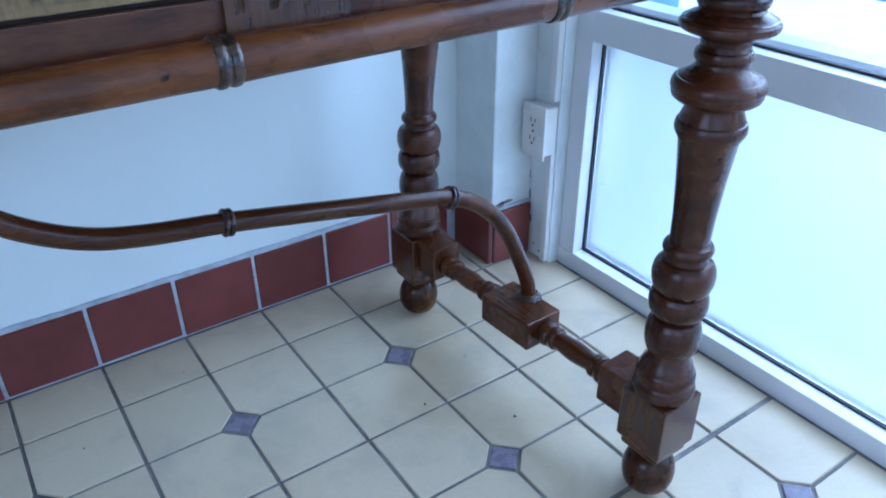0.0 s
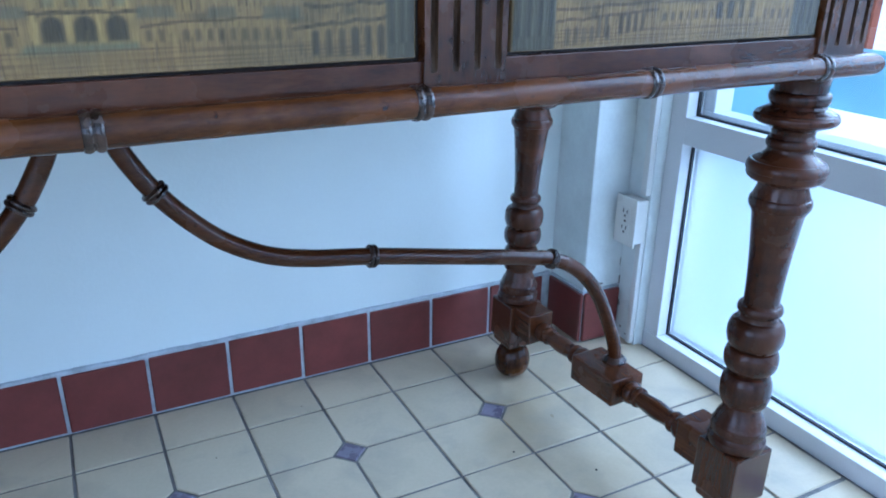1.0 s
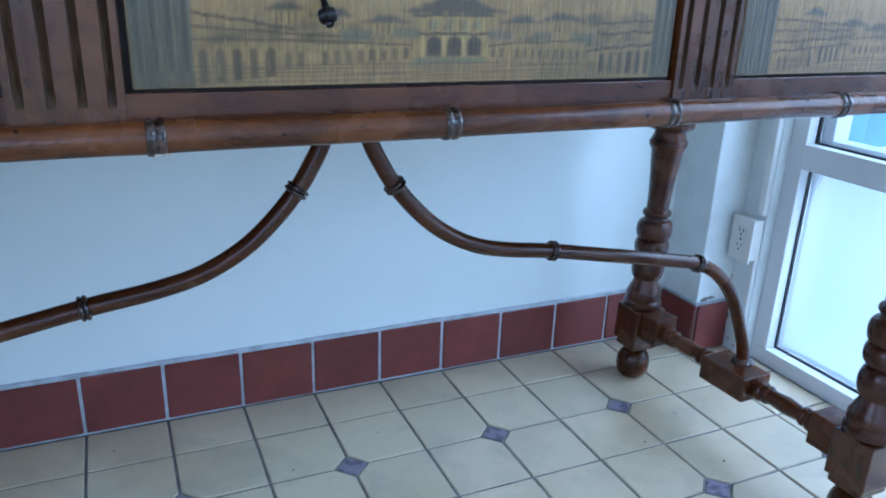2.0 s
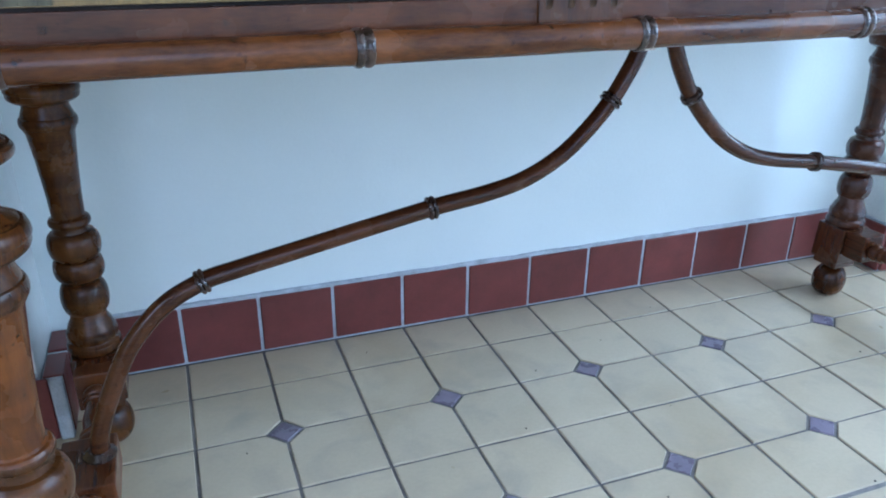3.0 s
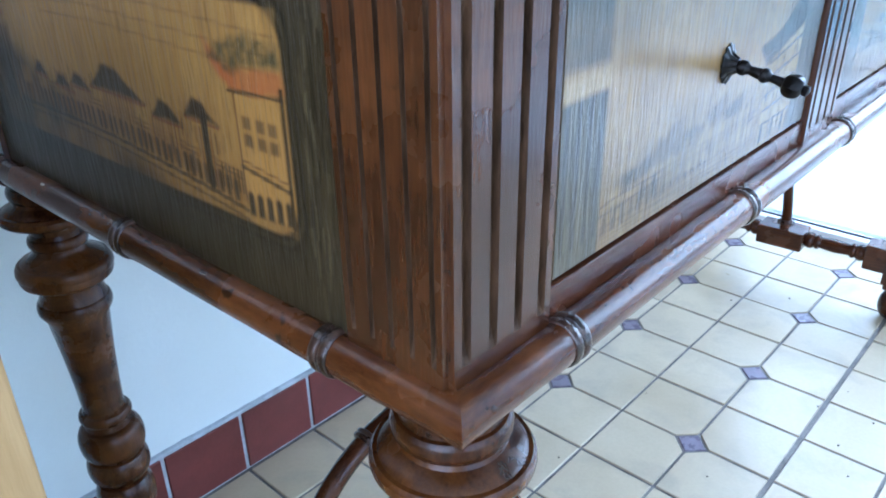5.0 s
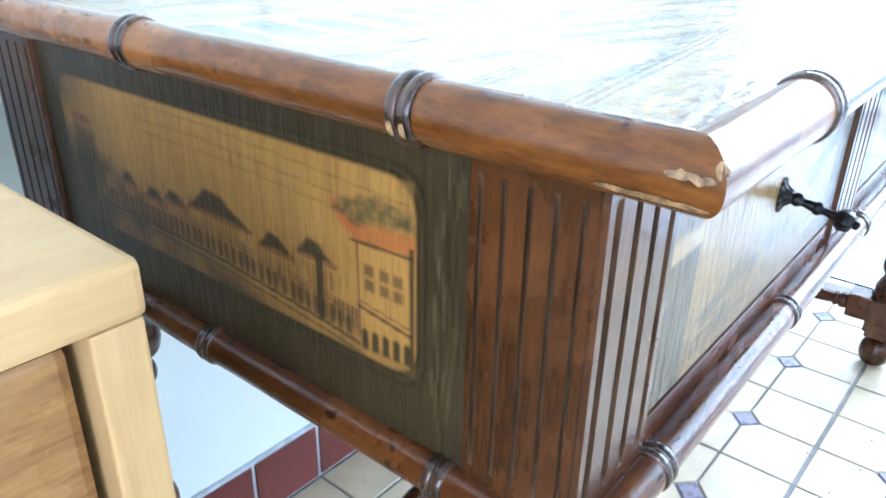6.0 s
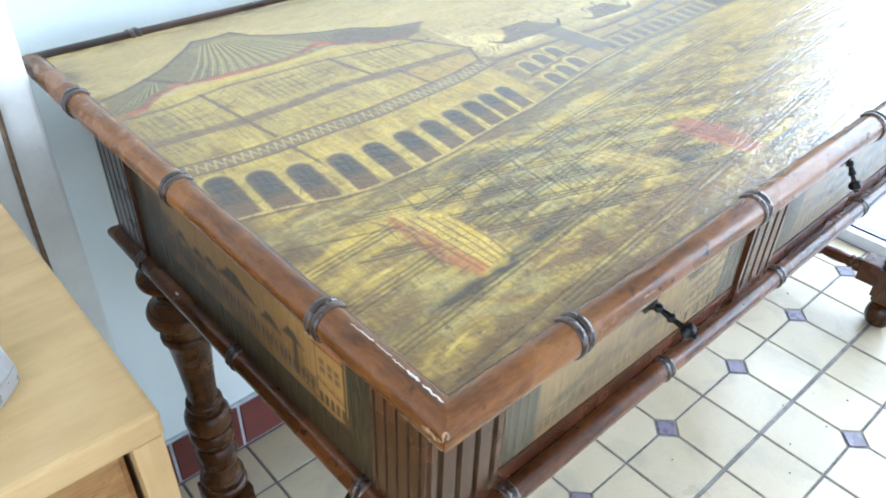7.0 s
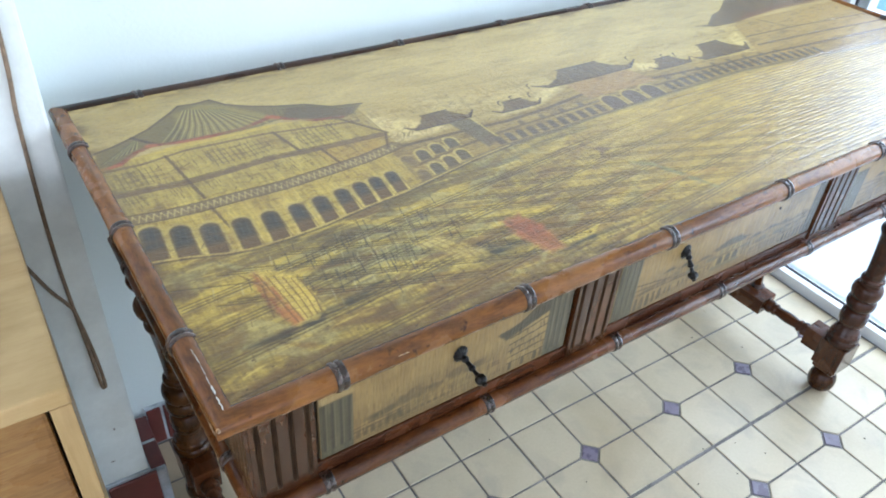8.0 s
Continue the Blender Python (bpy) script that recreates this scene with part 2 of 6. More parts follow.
def glass(name, rough, rgb):
    m, nt, b = nodes_of(name)
    b.inputs["Base Color"].default_value = (*rgb, 1)
    b.inputs["Transmission Weight"].default_value, b.inputs["Roughness"].default_value, b.inputs["IOR"].default_value = 1.0, rough, 1.45
    if rough > 0.1:
        bump(nt, b, noise_fac(nt, 260.0), 0.15, 0.001)
    return m


M["clear"] = glass("clear_glass", 0.0, (0.94, 0.98, 0.98))
M["frosted"] = glass("frosted_glass", 0.55, (0.93, 0.98, 0.985))

# ---- shapes ----


def part(name, bm, mat, parent=None, label="", smooth=False, loc=None):
    """One mesh object, its shape given in plan units."""
    me = bpy.data.meshes.new(name)
    bmesh.ops.scale(bm, vec=(S, S, S), verts=bm.verts)
    bm.normal_update()
    bm.to_mesh(me)
    bm.free()
    me.materials.append(mat)
    if smooth:
        me.shade_smooth()
        me.set_sharp_from_angle(angle=radians(29))
    ob = new(name, me)
    if loc:
        ob.location = [S * c for c in loc]
    if parent:
        ob.parent = parent
    if label:
        ob["label"] = label
    return ob


def again(ob, loc, turn=(0, 0, 0)):
    """Another piece on the same mesh."""
    o = ob.copy()
    scene.collection.objects.link(o)
    o.location, o.rotation_euler = [S * c for c in loc], [radians(a) for a in turn]
    return o


def thing(name, loc, rz, label, category, group=""):
    ob = new(name)
    ob.location, ob.rotation_euler = [S * c for c in loc], (0, 0, radians(rz))
    ob.empty_display_size = 0.1
    return tagged(ob, label, category, group)


def box(bm, x0, x1, y0, y1, z0, z1, bevel=0.0, segments=2):
    made = bmesh.ops.create_cube(bm, size=1)["verts"]
    for v in made:
        v.co = Vector((x0 + (v.co.x + 0.5) * (x1 - x0), y0 + (v.co.y + 0.5) * (y1 - y0), z0 + (v.co.z + 0.5) * (z1 - z0)))
    if bevel:
        edges = list({e for v in made for e in v.link_edges})
        bmesh.ops.bevel(bm, geom=edges, offset=bevel, segments=segments, profile=0.6, affect="EDGES")
    return bm


def boxed(*a, **k):
    return box(bmesh.new(), *a, **k)


def arc(z0, z1, r0, rmax, n=7, r1=None):
    """A bead from z0 to z1 that swells from r0 to rmax and back to r1."""
    r1 = r0 if r1 is None else r1
    out = []
    for i in range(n + 1):
        a = math.pi * i / n
        base = r0 + (r1 - r0) * i / n
        out.append((z0 + (z1 - z0) * (1 - math.cos(a)) / 2, base + (rmax - base) * math.sin(a)))
    return out


def lathe(bm, profile, seg=36, m=None):
    """A turned shape round z, or round the z of m."""
    rings = []
    for z, r in profile:
        rings.append([bm.verts.new((max(r, 1e-4) * math.cos(2 * math.pi * k / seg), max(r, 1e-4) * math.sin(2 * math.pi * k / seg), z)) for k in range(seg)])
    for a, b in zip(rings, rings[1:]):
        for k in range(seg):
            bm.faces.new((a[k], a[(k + 1) % seg], b[(k + 1) % seg], b[k]))
    bm.faces.new(rings[0][::-1])
    bm.faces.new(rings[-1])
    if m is not None:
        bmesh.ops.transform(bm, matrix=m, verts=[v for r in rings for v in r])
    return bm


def smooth_path(pts, n=6):
    """A rounded line through the points."""
    p = [Vector(q) for q in pts]
    out = []
    for i in range(len(p) - 1):
        a, b, c, d = p[max(i - 1, 0)], p[i], p[i + 1], p[min(i + 2, len(p) - 1)]
        for k in range(n):
            t = k / n
            out.append(0.5 * ((2 * b) + (c - a) * t + (2 * a - 5 * b + 4 * c - d) * t * t + (3 * b - a - 3 * c + d) * t ** 3))
    return out + [p[-1]]


def tube(bm, path, r, seg=14):
    rings = []
    side = None
    for i, p in enumerate(path):
        d = (path[min(i + 1, len(path) - 1)] - path[max(i - 1, 0)]).normalized()
        side = (side - d * side.dot(d)).normalized() if side else d.orthogonal().normalized()
        up = d.cross(side)
        rr = r(i / (len(path) - 1)) if callable(r) else r
        rings.append([bm.verts.new(p + rr * (math.cos(2 * math.pi * k / seg) * side + math.sin(2 * math.pi * k / seg) * up)) for k in range(seg)])
    for a, b in zip(rings, rings[1:]):
        for k in range(seg):
            bm.faces.new((a[k], a[(k + 1) % seg], b[(k + 1) % seg], b[k]))
    bm.faces.new(rings[0][::-1])
    bm.faces.new(rings[-1])
    return bm


# ---- floor ----
P = 0.112  # tile and joint
WALL_Y, WIN_X, LEFT_X, BACK_Y, CEIL = 0.213, 0.787, -2.3, -2.6, 1.9
floor = part("floor", boxed(LEFT_X, 0.9, BACK_Y, WALL_Y + 0.1, -0.06, -0.0022), M["grout"])
tagged(floor, "cream tiled floor with mauve corner inserts and grey joints", "floor", kind="structure")

# ---- walls, ceiling ----
wall_north = part("wall_north", boxed(LEFT_X, 0.95, WALL_Y, WALL_Y + 0.1, -0.02, CEIL), M["plaster"])
tagged(wall_north, "plain white painted plaster wall behind the desk", "wall", kind="structure")
pier_left = part("wall_pier_left", boxed(LEFT_X, -0.728, 0.0835, WALL_Y + 0.02, -0.02, CEIL, 0.004), M["plaster_shabby"])
tagged(pier_left, "projecting white wall with scuffed paint behind the cabinet", "wall", kind="structure")
pier_right = part("wall_pier_right", boxed(0.693, 0.80, 0.118, WALL_Y + 0.02, -0.02, CEIL, 0.003), M["plaster_shabby"])
tagged(pier_right, "narrow white corner pier with peeling paint at its foot", "wall", kind="structure")
jamb = part("wall_east", boxed(0.768, 0.90, 0.0625, 0.1175, -0.02, CEIL, 0.002), M["plaster_shabby"])
tagged(jamb, "white painted window jamb with chipped foot", "wall", kind="structure")
bm = bmesh.new()
box(bm, WIN_X, 0.90, BACK_Y, 0.062, 1.66, CEIL)
part_header = part("wall_east_header", bm, M["plaster"])
tagged(part_header, "white wall above the windows", "wall", kind="structure")
# unseen rear wall; its opening is made up, behind the rear fill lamp
bm = bmesh.new()
for x0, x1, z0, z1 in ((LEFT_X - 0.1, -1.8, -0.02, CEIL), (0.0, 0.95, -0.02, CEIL), (-1.8, 0.0, -0.02, 0.5), (-1.8, 0.0, 1.6, CEIL)):
    box(bm, x0, x1, BACK_Y - 0.1, BACK_Y, z0, z1)
tagged(part("wall_south", bm, M["plaster"]), "unseen white wall with a wide opening made up for the rear fill lamp", "wall", kind="structure")
# unseen west wall, with an invented opening where the west fill stands
bm = bmesh.new()
for y0, y1, z0, z1 in ((BACK_Y, -1.65, -0.02, CEIL), (-0.35, WALL_Y + 0.1, -0.02, CEIL), (-1.65, -0.35, -0.02, 0.5), (-1.65, -0.35, 1.5, CEIL)):
    box(bm, LEFT_X - 0.1, LEFT_X, y0, y1, z0, z1)
tagged(part("wall_west", bm, M["plaster"]), "unseen white wall with an opening made up for the west fill lamp", "wall", kind="structure")
tagged(part("ceiling", boxed(LEFT_X - 0.1, 0.95, BACK_Y - 0.1, WALL_Y + 0.1, CEIL, CEIL + 0.1), M["ceiling"]), "plain white ceiling", "ceiling", kind="structure")

# ---- window wall ----
window = new("window_1")
tagged(window, "white aluminium shop window, frosted below a transom, clear above", "window", kind="structure")
MULLIONS = [(0.062, 0.030), (-1.00, -1.045), (-2.05, -2.095)]


def frame_bar(name, *a):
    return part(name, boxed(*a, bevel=0.0015), M["alu"], window)


frame_bar("bottom_rail", WIN_X, 0.862, BACK_Y, 0.0623, -0.002, 0.028)
for y1, y0 in MULLIONS:
    frame_bar("post", WIN_X + 0.001, 0.861, y0, y1, 0.028, 1.66)
frame_bar("top_rail", WIN_X, 0.862, BACK_Y, 0.0623, 1.62, 1.66)
bays = [(MULLIONS[0][1], MULLIONS[1][0]), (MULLIONS[1][1], MULLIONS[2][0]), (MULLIONS[2][1], BACK_Y)]
for y1, y0 in bays:
    frame_bar("transom", WIN_X + 0.0005, 0.8605, y0, y1, 0.361, 0.403)
    for z0, z1, mat, lab in ((0.028, 0.361, "frosted", "frosted pane"), (0.403, 1.62, "clear", "clear pane")):
        g = 0.003
        bm = bmesh.new()
        for a in ((y0, y1, z0, z0 + g), (y0, y1, z1 - g, z1), (y0, y0 + g, z0 + g, z1 - g), (y1 - g, y1, z0 + g, z1 - g)):
            box(bm, 0.8080, 0.8134, a[0], a[1], a[2], a[3])
        part("gasket", bm, M["rubber"], window)
        pane = part("pane", boxed(0.8135, 0.8165, y0 + g, y1 - g, z0 + g, z1 - g), M[mat], window, lab)
        pane.visible_shadow = False
        bm = bmesh.new()
        w = 0.022 if mat == "clear" else 0.004
        for a in ((y0, y1, z0, z0 + 0.008), (y0, y1, z1 - w, z1), (y0, y0 + w, z0 + 0.008, z1 - w), (y1 - w, y1, z0 + 0.008, z1 - w)):
            box(bm, 0.823, 0.858, a[0], a[1], a[2], a[3], 0.001)
        part("outer_bead", bm, M["alu"], window)

# ---- outside ----
tagged(part("pavement", boxed(0.90, 90.0, -90.0, 90.0, -0.08, -0.02), M["pavement"]), "bright pale pavement outside the window", "pavement", kind="structure")
garden_wall = thing("garden_wall", (3.08, 0.0, -0.02), 0, "low teal painted wall outside the window", "wall")
part("wall_body", boxed(0, 0.12, -6.0, 6.0, 0, 0.262, 0.004), M["teal"], garden_wall)
side_wall = thing("side_wall", (0.95, 1.47, -0.02), 0, "teal painted house wall outside the window", "wall")
part("wall_body", boxed(0, 2.128, 0, 0.12, 0, 1.6, 0.004), M["teal"], side_wall)
return_wall = thing("return_wall", (0.95, 0.42, -0.02), 0, "short teal painted wall end outside the window", "wall")
part("wall_body", boxed(0, 0.50, 0, 0.10, 0, 1.6, 0.004), M["teal"], return_wall)
pergola = thing("timber_screen", (3.5, 1.6, -0.02), 0, "red-brown timber screen beyond the low wall", "screen")
for k in range(9):
    part("post", boxed(0, 0.05, -2.4 + k * 0.6, -2.35 + k * 0.6, 0, 1.5), M["redwood"], pergola)
for z in (0.5, 0.8, 1.1):
    part("crossbar", boxed(0.01, 0.04, -2.4, 2.45, z, z + 0.04), M["redwood"], pergola)

# ---- the painted desk ----
desk = thing("writing_desk", (-0.049, -0.138, 0), 0.65, "antique chinoiserie desk, bamboo-turned mahogany, painted panels, scratched edge", "desk")
FX, FY = 0.636, 0.234      # half sizes of the drawer case
RX, RY, RZ, RR = 0.6400, 0.2395, 0.5446, 0.0099   # lower rail
TX, TY, TZ, TR = 0.6617, 0.2713, 0.7217, 0.0109    # upper rail
LX = 0.6592                # its half length towards the cabinet, a little short
ZA, ZB = 0.5481, 0.7106    # case, bottom and top
FOOT = [(0.0, 0.010)] + arc(0.001, 0.053, 0.010, 0.0278, 12, 0.0140) + [(0.0560, 0.0175), (0.060, 0.022)]
LEG = [(0.1335, 0.0262), (0.1350, 0.0285)] + arc(0.136, 0.147, 0.0290, 0.0308, 5) + [(0.149, 0.0275)] + arc(0.150, 0.163, 0.0270, 0.0290, 5) + [(0.166, 0.0262), (0.172, 0.0240), (0.178, 0.0205), (0.184, 0.0195)]
LEG += arc(0.185, 0.224, 0.020, 0.0278, 9) + [(0.227, 0.0215)] + arc(0.229, 0.254, 0.0235, 0.0288, 8) + arc(0.2555, 0.287, 0.0245, 0.0298, 9, 0.0205)
LEG += [(0.291, 0.0192)] + arc(0.293, 0.304, 0.0195, 0.0236, 6) + [(0.3055, 0.0174), (0.330, 0.0182), (0.366, 0.0208), (0.401, 0.0244)]
LEG += [(0.404, 0.0262)] + arc(0.406, 0.418, 0.0265, 0.0292, 6) + [(0.420, 0.0262), (0.428, 0.0232), (0.4312, 0.0258), (0.4328, 0.0300), (0.4348, 0.0352), (0.4375, 0.0388), (0.4405, 0.0400)]
LEG += [(0.4434, 0.0397), (0.4437, 0.0404), (0.4455, 0.0412), (0.4490, 0.0408), (0.4520, 0.0394), (0.4535, 0.0374), (0.4538, 0.0354), (0.4549, 0.0344), (0.4568, 0.0302), (0.4595, 0.0258), (0.4622, 0.0232), (0.4645, 0.0226)]
LEG += arc(0.466, 0.4755, 0.0225, 0.0252, 6) + [(0.479, 0.0212), (0.4835, 0.0225), (0.4870, 0.0300), (0.4895, 0.0375), (0.4910, 0.0402)]
LEG += arc(0.4915, 0.4975, 0.0405, 0.0420, 4) + [(0.4990, 0.0398), (0.4994, 0.0376), (0.5008, 0.0360), (0.5028, 0.0318), (0.5045, 0.0280)] + arc(0.507, 0.519, 0.0265, 0.0304, 7) + [(0.521, 0.0262), (0.526, 0.0266), (0.533, 0.0276)]
LEG += [(0.5352, 0.0262), (0.5410, 0.0274), (0.5450, 0.0292), (0.5465, 0.0312), (0.5485, 0.0322), (0.5535, 0.0325)]
LEG = [(z, r * (0.90 if 0.43 < z < 0.535 else 0.955 if 0.184 < z < 0.305 else 1.0)) for z, r in LEG]

# each old leg stands a little out of plumb: foot x, y and drift of x and y per unit of height
LEGS = {(1, -1): (0.5960, -0.2110, 0.006, 0.006), (-1, -1): (-0.6055, -0.2200, -0.005, 0.018),
        (1, 1): (0.5800, 0.2090, 0.010, -0.030), (-1, 1): (-0.6040, 0.2035, -0.002, 0.012)}


def tilt(bm, dx, dy):
    for v in bm.verts:
        v.co.x += dx * v.co.z
        v.co.y += dy * v.co.z
    return bm


for (sx, sy), (lx, ly, dx, dy) in LEGS.items():
    bm = tilt(lathe(bmesh.new(), LEG, 48), dx, dy)
    worn = (sx, sy) == (-1, -1)
    if worn:
        for f in bm.faces:
            f.material_index = int(0.300 < f.calc_center_median().z < 0.405)
    leg = part("leg", bm, M["leg_dark"] if sx > 0 else M["leg"], desk, smooth=True, loc=(lx, ly, 0))
    if worn:
        leg.data.materials.append(M["leg_amber"])
        leg["label"] = "dark turned leg with a worn amber shaft"
    bm = bmesh.new()
    box(bm, -0.0275, 0.0275, -0.0275, 0.0275, 0.071, 0.1345, 0.0022)
    box(bm, -0.0235, 0.0235, -0.0235, 0.0235, 0.0595, 0.0715, 0.003)
    part("block", tilt(bm, dx, dy), M["wood_z"], leg)
    part("ball_foot", tilt(lathe(bmesh.new(), FOOT, 32), dx, dy), M["leg"], leg, smooth=True)
for sx in (-1, 1):
    ends = [Vector((LEGS[sx, sy][0] + 0.11 * LEGS[sx, sy][2], LEGS[sx, sy][1] + 0.11 * LEGS[sx, sy][3], 0)) for sy in (-1, 1)]
    half = (ends[1] - ends[0]).length / 2
    aim = Matrix.Translation((ends[0] + ends[1]) / 2) @ Matrix.Rotation(-math.atan2(ends[1].x - ends[0].x, ends[1].y - ends[0].y), 4, "Z")
    grow = half / 0.208

    def aimed(bm):
        bmesh.ops.transform(bm, matrix=aim, verts=bm.verts)
        return bm
    st = part("stretcher", aimed(boxed(-0.0262, 0.0262, -0.041, 0.041, 0.090, 0.126, 0.0026)), M["wood_y"], desk)
    for sy in (-1, 1):
        y0, y1 = sy * (half - 0.064), sy * (half - 0.0265)
        part("end_block", aimed(boxed(-0.0215, 0.0215, min(y0, y1), max(y0, y1), 0.089, 0.135, 0.0024)), M["wood_y"], st)
        prof = [(0, 0.0165)] + arc(0.001, 0.012, 0.0135, 0.0185, 6) + arc(0.013, 0.019, 0.0135, 0.0165, 5) + [(0.021, 0.0125), (0.030, 0.0140), (0.038, 0.0150), (0.046, 0.0140), (0.055, 0.0125)]
        prof += arc(0.057, 0.063, 0.0135, 0.0165, 5) + arc(0.064, 0.075, 0.0135, 0.0185, 6) + [(0.076, 0.0165)]
        k = (half - 0.1045) / 0.076 * 1.01
        m = pose(0, sy * 0.0405, 0.109, -90 * sy, 0, 0)
        part("spindle", aimed(lathe(bmesh.new(), [(z * k, r * 0.84) for z, r in prof], 24, m)), M["wood_y"], st, smooth=True)
    pts = [(0.008, 0.552), (0.015, 0.520), (0.027, 0.486), (0.040, 0.461), (0.053, 0.441), (0.077, 0.413), (0.108, 0.386), (0.148, 0.365), (0.192, 0.354), (0.254, 0.345),
           (0.356, 0.326), (0.450, 0.308), (0.484, 0.300), (0.522, 0.280), (0.557, 0.242), (0.583, 0.190), (0.597, 0.153), (0.6005, 0.124)]
    path = smooth_path([(sx * x + (0.007 if sx < 0 else 0.004), 0.001, z - (0.003 if sx < 0 else 0.006)) for x, z in pts], 5)
    rod = part("curved_rod", tube(bmesh.new(), path, 0.0090, 16), M["rod"], desk, smooth=True)
    for k in (4, 9, 12, 17):
        p = path[k * 5]
        d = path[min(k * 5 + 1, len(path) - 1)] - path[k * 5 - 1]
        m = Matrix.Translation(p) @ d.to_track_quat("Z", "Y").to_matrix().to_4x4()
        ring = [(-0.0048, 0.0092)] + arc(-0.0044, 0.0, 0.0100, 0.0124, 5) + arc(0.0, 0.0044, 0.0100, 0.0124, 5) + [(0.0048, 0.0092)]
        if k == 17:
            ring = [(-0.003, 0.016), (-0.001, 0.0158), (0.004, 0.0105)]
            m = Matrix.Translation((p.x, p.y, 0.1290))
        part("node_ring", lathe(bmesh.new(), ring, 24, m), M["collar"], rod, smooth=True)


def rail(name, along, a0, a1, b, side, z, r, mat):
    """A bamboo-like rail from -a0 to a1 along x or y, at b on its side, mitred at the ends."""
    bm = bmesh.new()
    n, seg = 84, 22
    rings = []
    for i in range(n + 1):
        u = -1 + 2 * i / n
        node = min(abs(u * a1 / 0.1905 - k) for k in range(-4, 5)) * 0.1905
        rr = r * (1 + 0.04 * math.exp(-(node / 0.014) ** 2) + 0.012 * math.sin(u * 17 + b * 40))
        ring = []
        for k in range(seg):
            o, h = rr * math.cos(2 * math.pi * k / seg), rr * math.sin(2 * math.pi * k / seg)
            w = u * ((a1 if u > 0 else a0) + o)
            q = (w, side * (b + o), z + h) if along == "x" else (side * (b + o), w, z + h)
            ring.append(bm.verts.new(q))
        rings.append(ring)
    for p, q in zip(rings, rings[1:]):
        for k in range(seg):
            bm.faces.new((p[k], p[(k + 1) % seg], q[(k + 1) % seg], q[k]))
    bm.faces.new(rings[0][::-1])
    bm.faces.new(rings[-1])
    bmesh.ops.recalc_face_normals(bm, faces=bm.faces)
    return part(name, bm, mat, desk, smooth=True)


def collar_mesh(r):
    w = 0.0056
    prof = [(-w, r * 1.03)] + arc(-w, -w * 0.1, r * 1.06, r * 1.18, 6) + arc(w * 0.1, w, r * 1.06, r * 1.18, 6) + [(w, r * 1.03)]
    return lathe(bmesh.new(), prof, 26)


for name, left_x, right_x, hy, z, r in (("lower_rail", 0.6365, RX, RY, RZ, RR), ("upper_rail", LX, TX, TY, TZ, TR)):
    first = None
    for side in (-1, 1):
        out, hx = z < 0.6, left_x if side < 0 else right_x
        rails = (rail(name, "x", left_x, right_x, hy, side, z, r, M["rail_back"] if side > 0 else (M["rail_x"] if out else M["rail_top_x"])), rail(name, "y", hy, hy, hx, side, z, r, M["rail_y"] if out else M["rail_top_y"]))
        spots = [(rails[0], (k * 0.1905 + 0.0044, side * hy, z), (0, 90, 0)) for k in range(-3, 4)]
        spots += [(rails[1], (side * hx, (0.0036 if out else -0.0012) + k * 0.1737, z), (90, 0, 0)) for k in range(-1, 2)]
        for owner, loc, turn in spots:
            if first is None:
                first = part("collar", collar_mesh(r), M["collar"], owner, "dark double-beaded collar", smooth=True)
                first.location, first.rotation_euler = [S * c for c in loc], [radians(a) for a in turn]
            else:
                again(first, loc, turn).parent = owner
# bare chips where the finish has come off, worst at the front corner


def bare_chip(along, start, stop, side, z, up, w, r, mat):
    """A ragged sliver hugging a rail that runs along x or y; up is its height round the rail in degrees."""
    bm = bmesh.new()
    rows = []
    for i in range(11):
        t = i / 10
        ww = 0.8 * w * min(1.0, 0.25 + 6 * t, 0.25 + 6 * (1 - t)) * (0.75 + 0.5 * noise.noise(Vector((9 * t, up, 0))) + 0.35 * noise.noise(Vector((31 * t, 0, up))))
        row = []
        for k in (-1, 1):
            a = radians(up + 5 * noise.noise(Vector((5 * t, up, 3)))) + k * ww / r
            out, q = side - math.cos(a) * (r + 0.0003) * 1.01, start + (stop - start) * t
            row.append(bm.verts.new((out, q, z + math.sin(a) * (r + 0.0003) * 1.01) if along == "y" else (q, out, z + math.sin(a) * (r + 0.0003) * 1.01)))
        rows.append(row)
    for p, q in zip(rows, rows[1:]):
        bm.faces.new((p[0], p[1], q[1], q[0]))
    bmesh.ops.recalc_face_normals(bm, faces=bm.faces)
    bmesh.ops.solidify(bm, geom=bm.faces, thickness=0.0003)
    part("bare_chip", bm, M[mat], desk, "pale chip in the varnish")


for y0, y1, up, w in ((-0.194, -0.204, 95, 0.0003), (-0.203, -0.2145, 98, 0.0005), (-0.216, -0.229, 98, 0.0003), (-0.2300, -0.2395, 95, 0.0004), (-0.2405, -0.2505, 96, 0.0011), (-0.2530, -0.2680, 94, 0.0008)):
    bare_chip("y", y0, y1, -LX, TZ, up, w, TR, "chip")
bare_chip("x", -0.517, -0.506, -TY, TZ, 28, 0.0006, TR, "bare")
bare_chip("y", 0.101, 0.106, -0.6365, RZ, 62, 0.0010, RR, "chip")
bare_chip("x", -0.188, -0.179, -RY, RZ, -48, 0.0016, RR * 1.19, "chip")
for y in (-0.1776, -0.1722):
    bare_chip("y", y - 0.0011, y + 0.0011, -LX, TZ, -20, 0.0040, TR * 1.18, "bare")
bare_chip("y", -0.2785, -0.246, -LX, TZ, -33, 0.0015, TR, "bare")
bare_chip("y", -0.2795, -0.266, -LX, TZ, 12, 0.0017, TR, "bare")
bm = bmesh.new()
bmesh.ops.create_icosphere(bm, subdivisions=3, radius=0.0030)
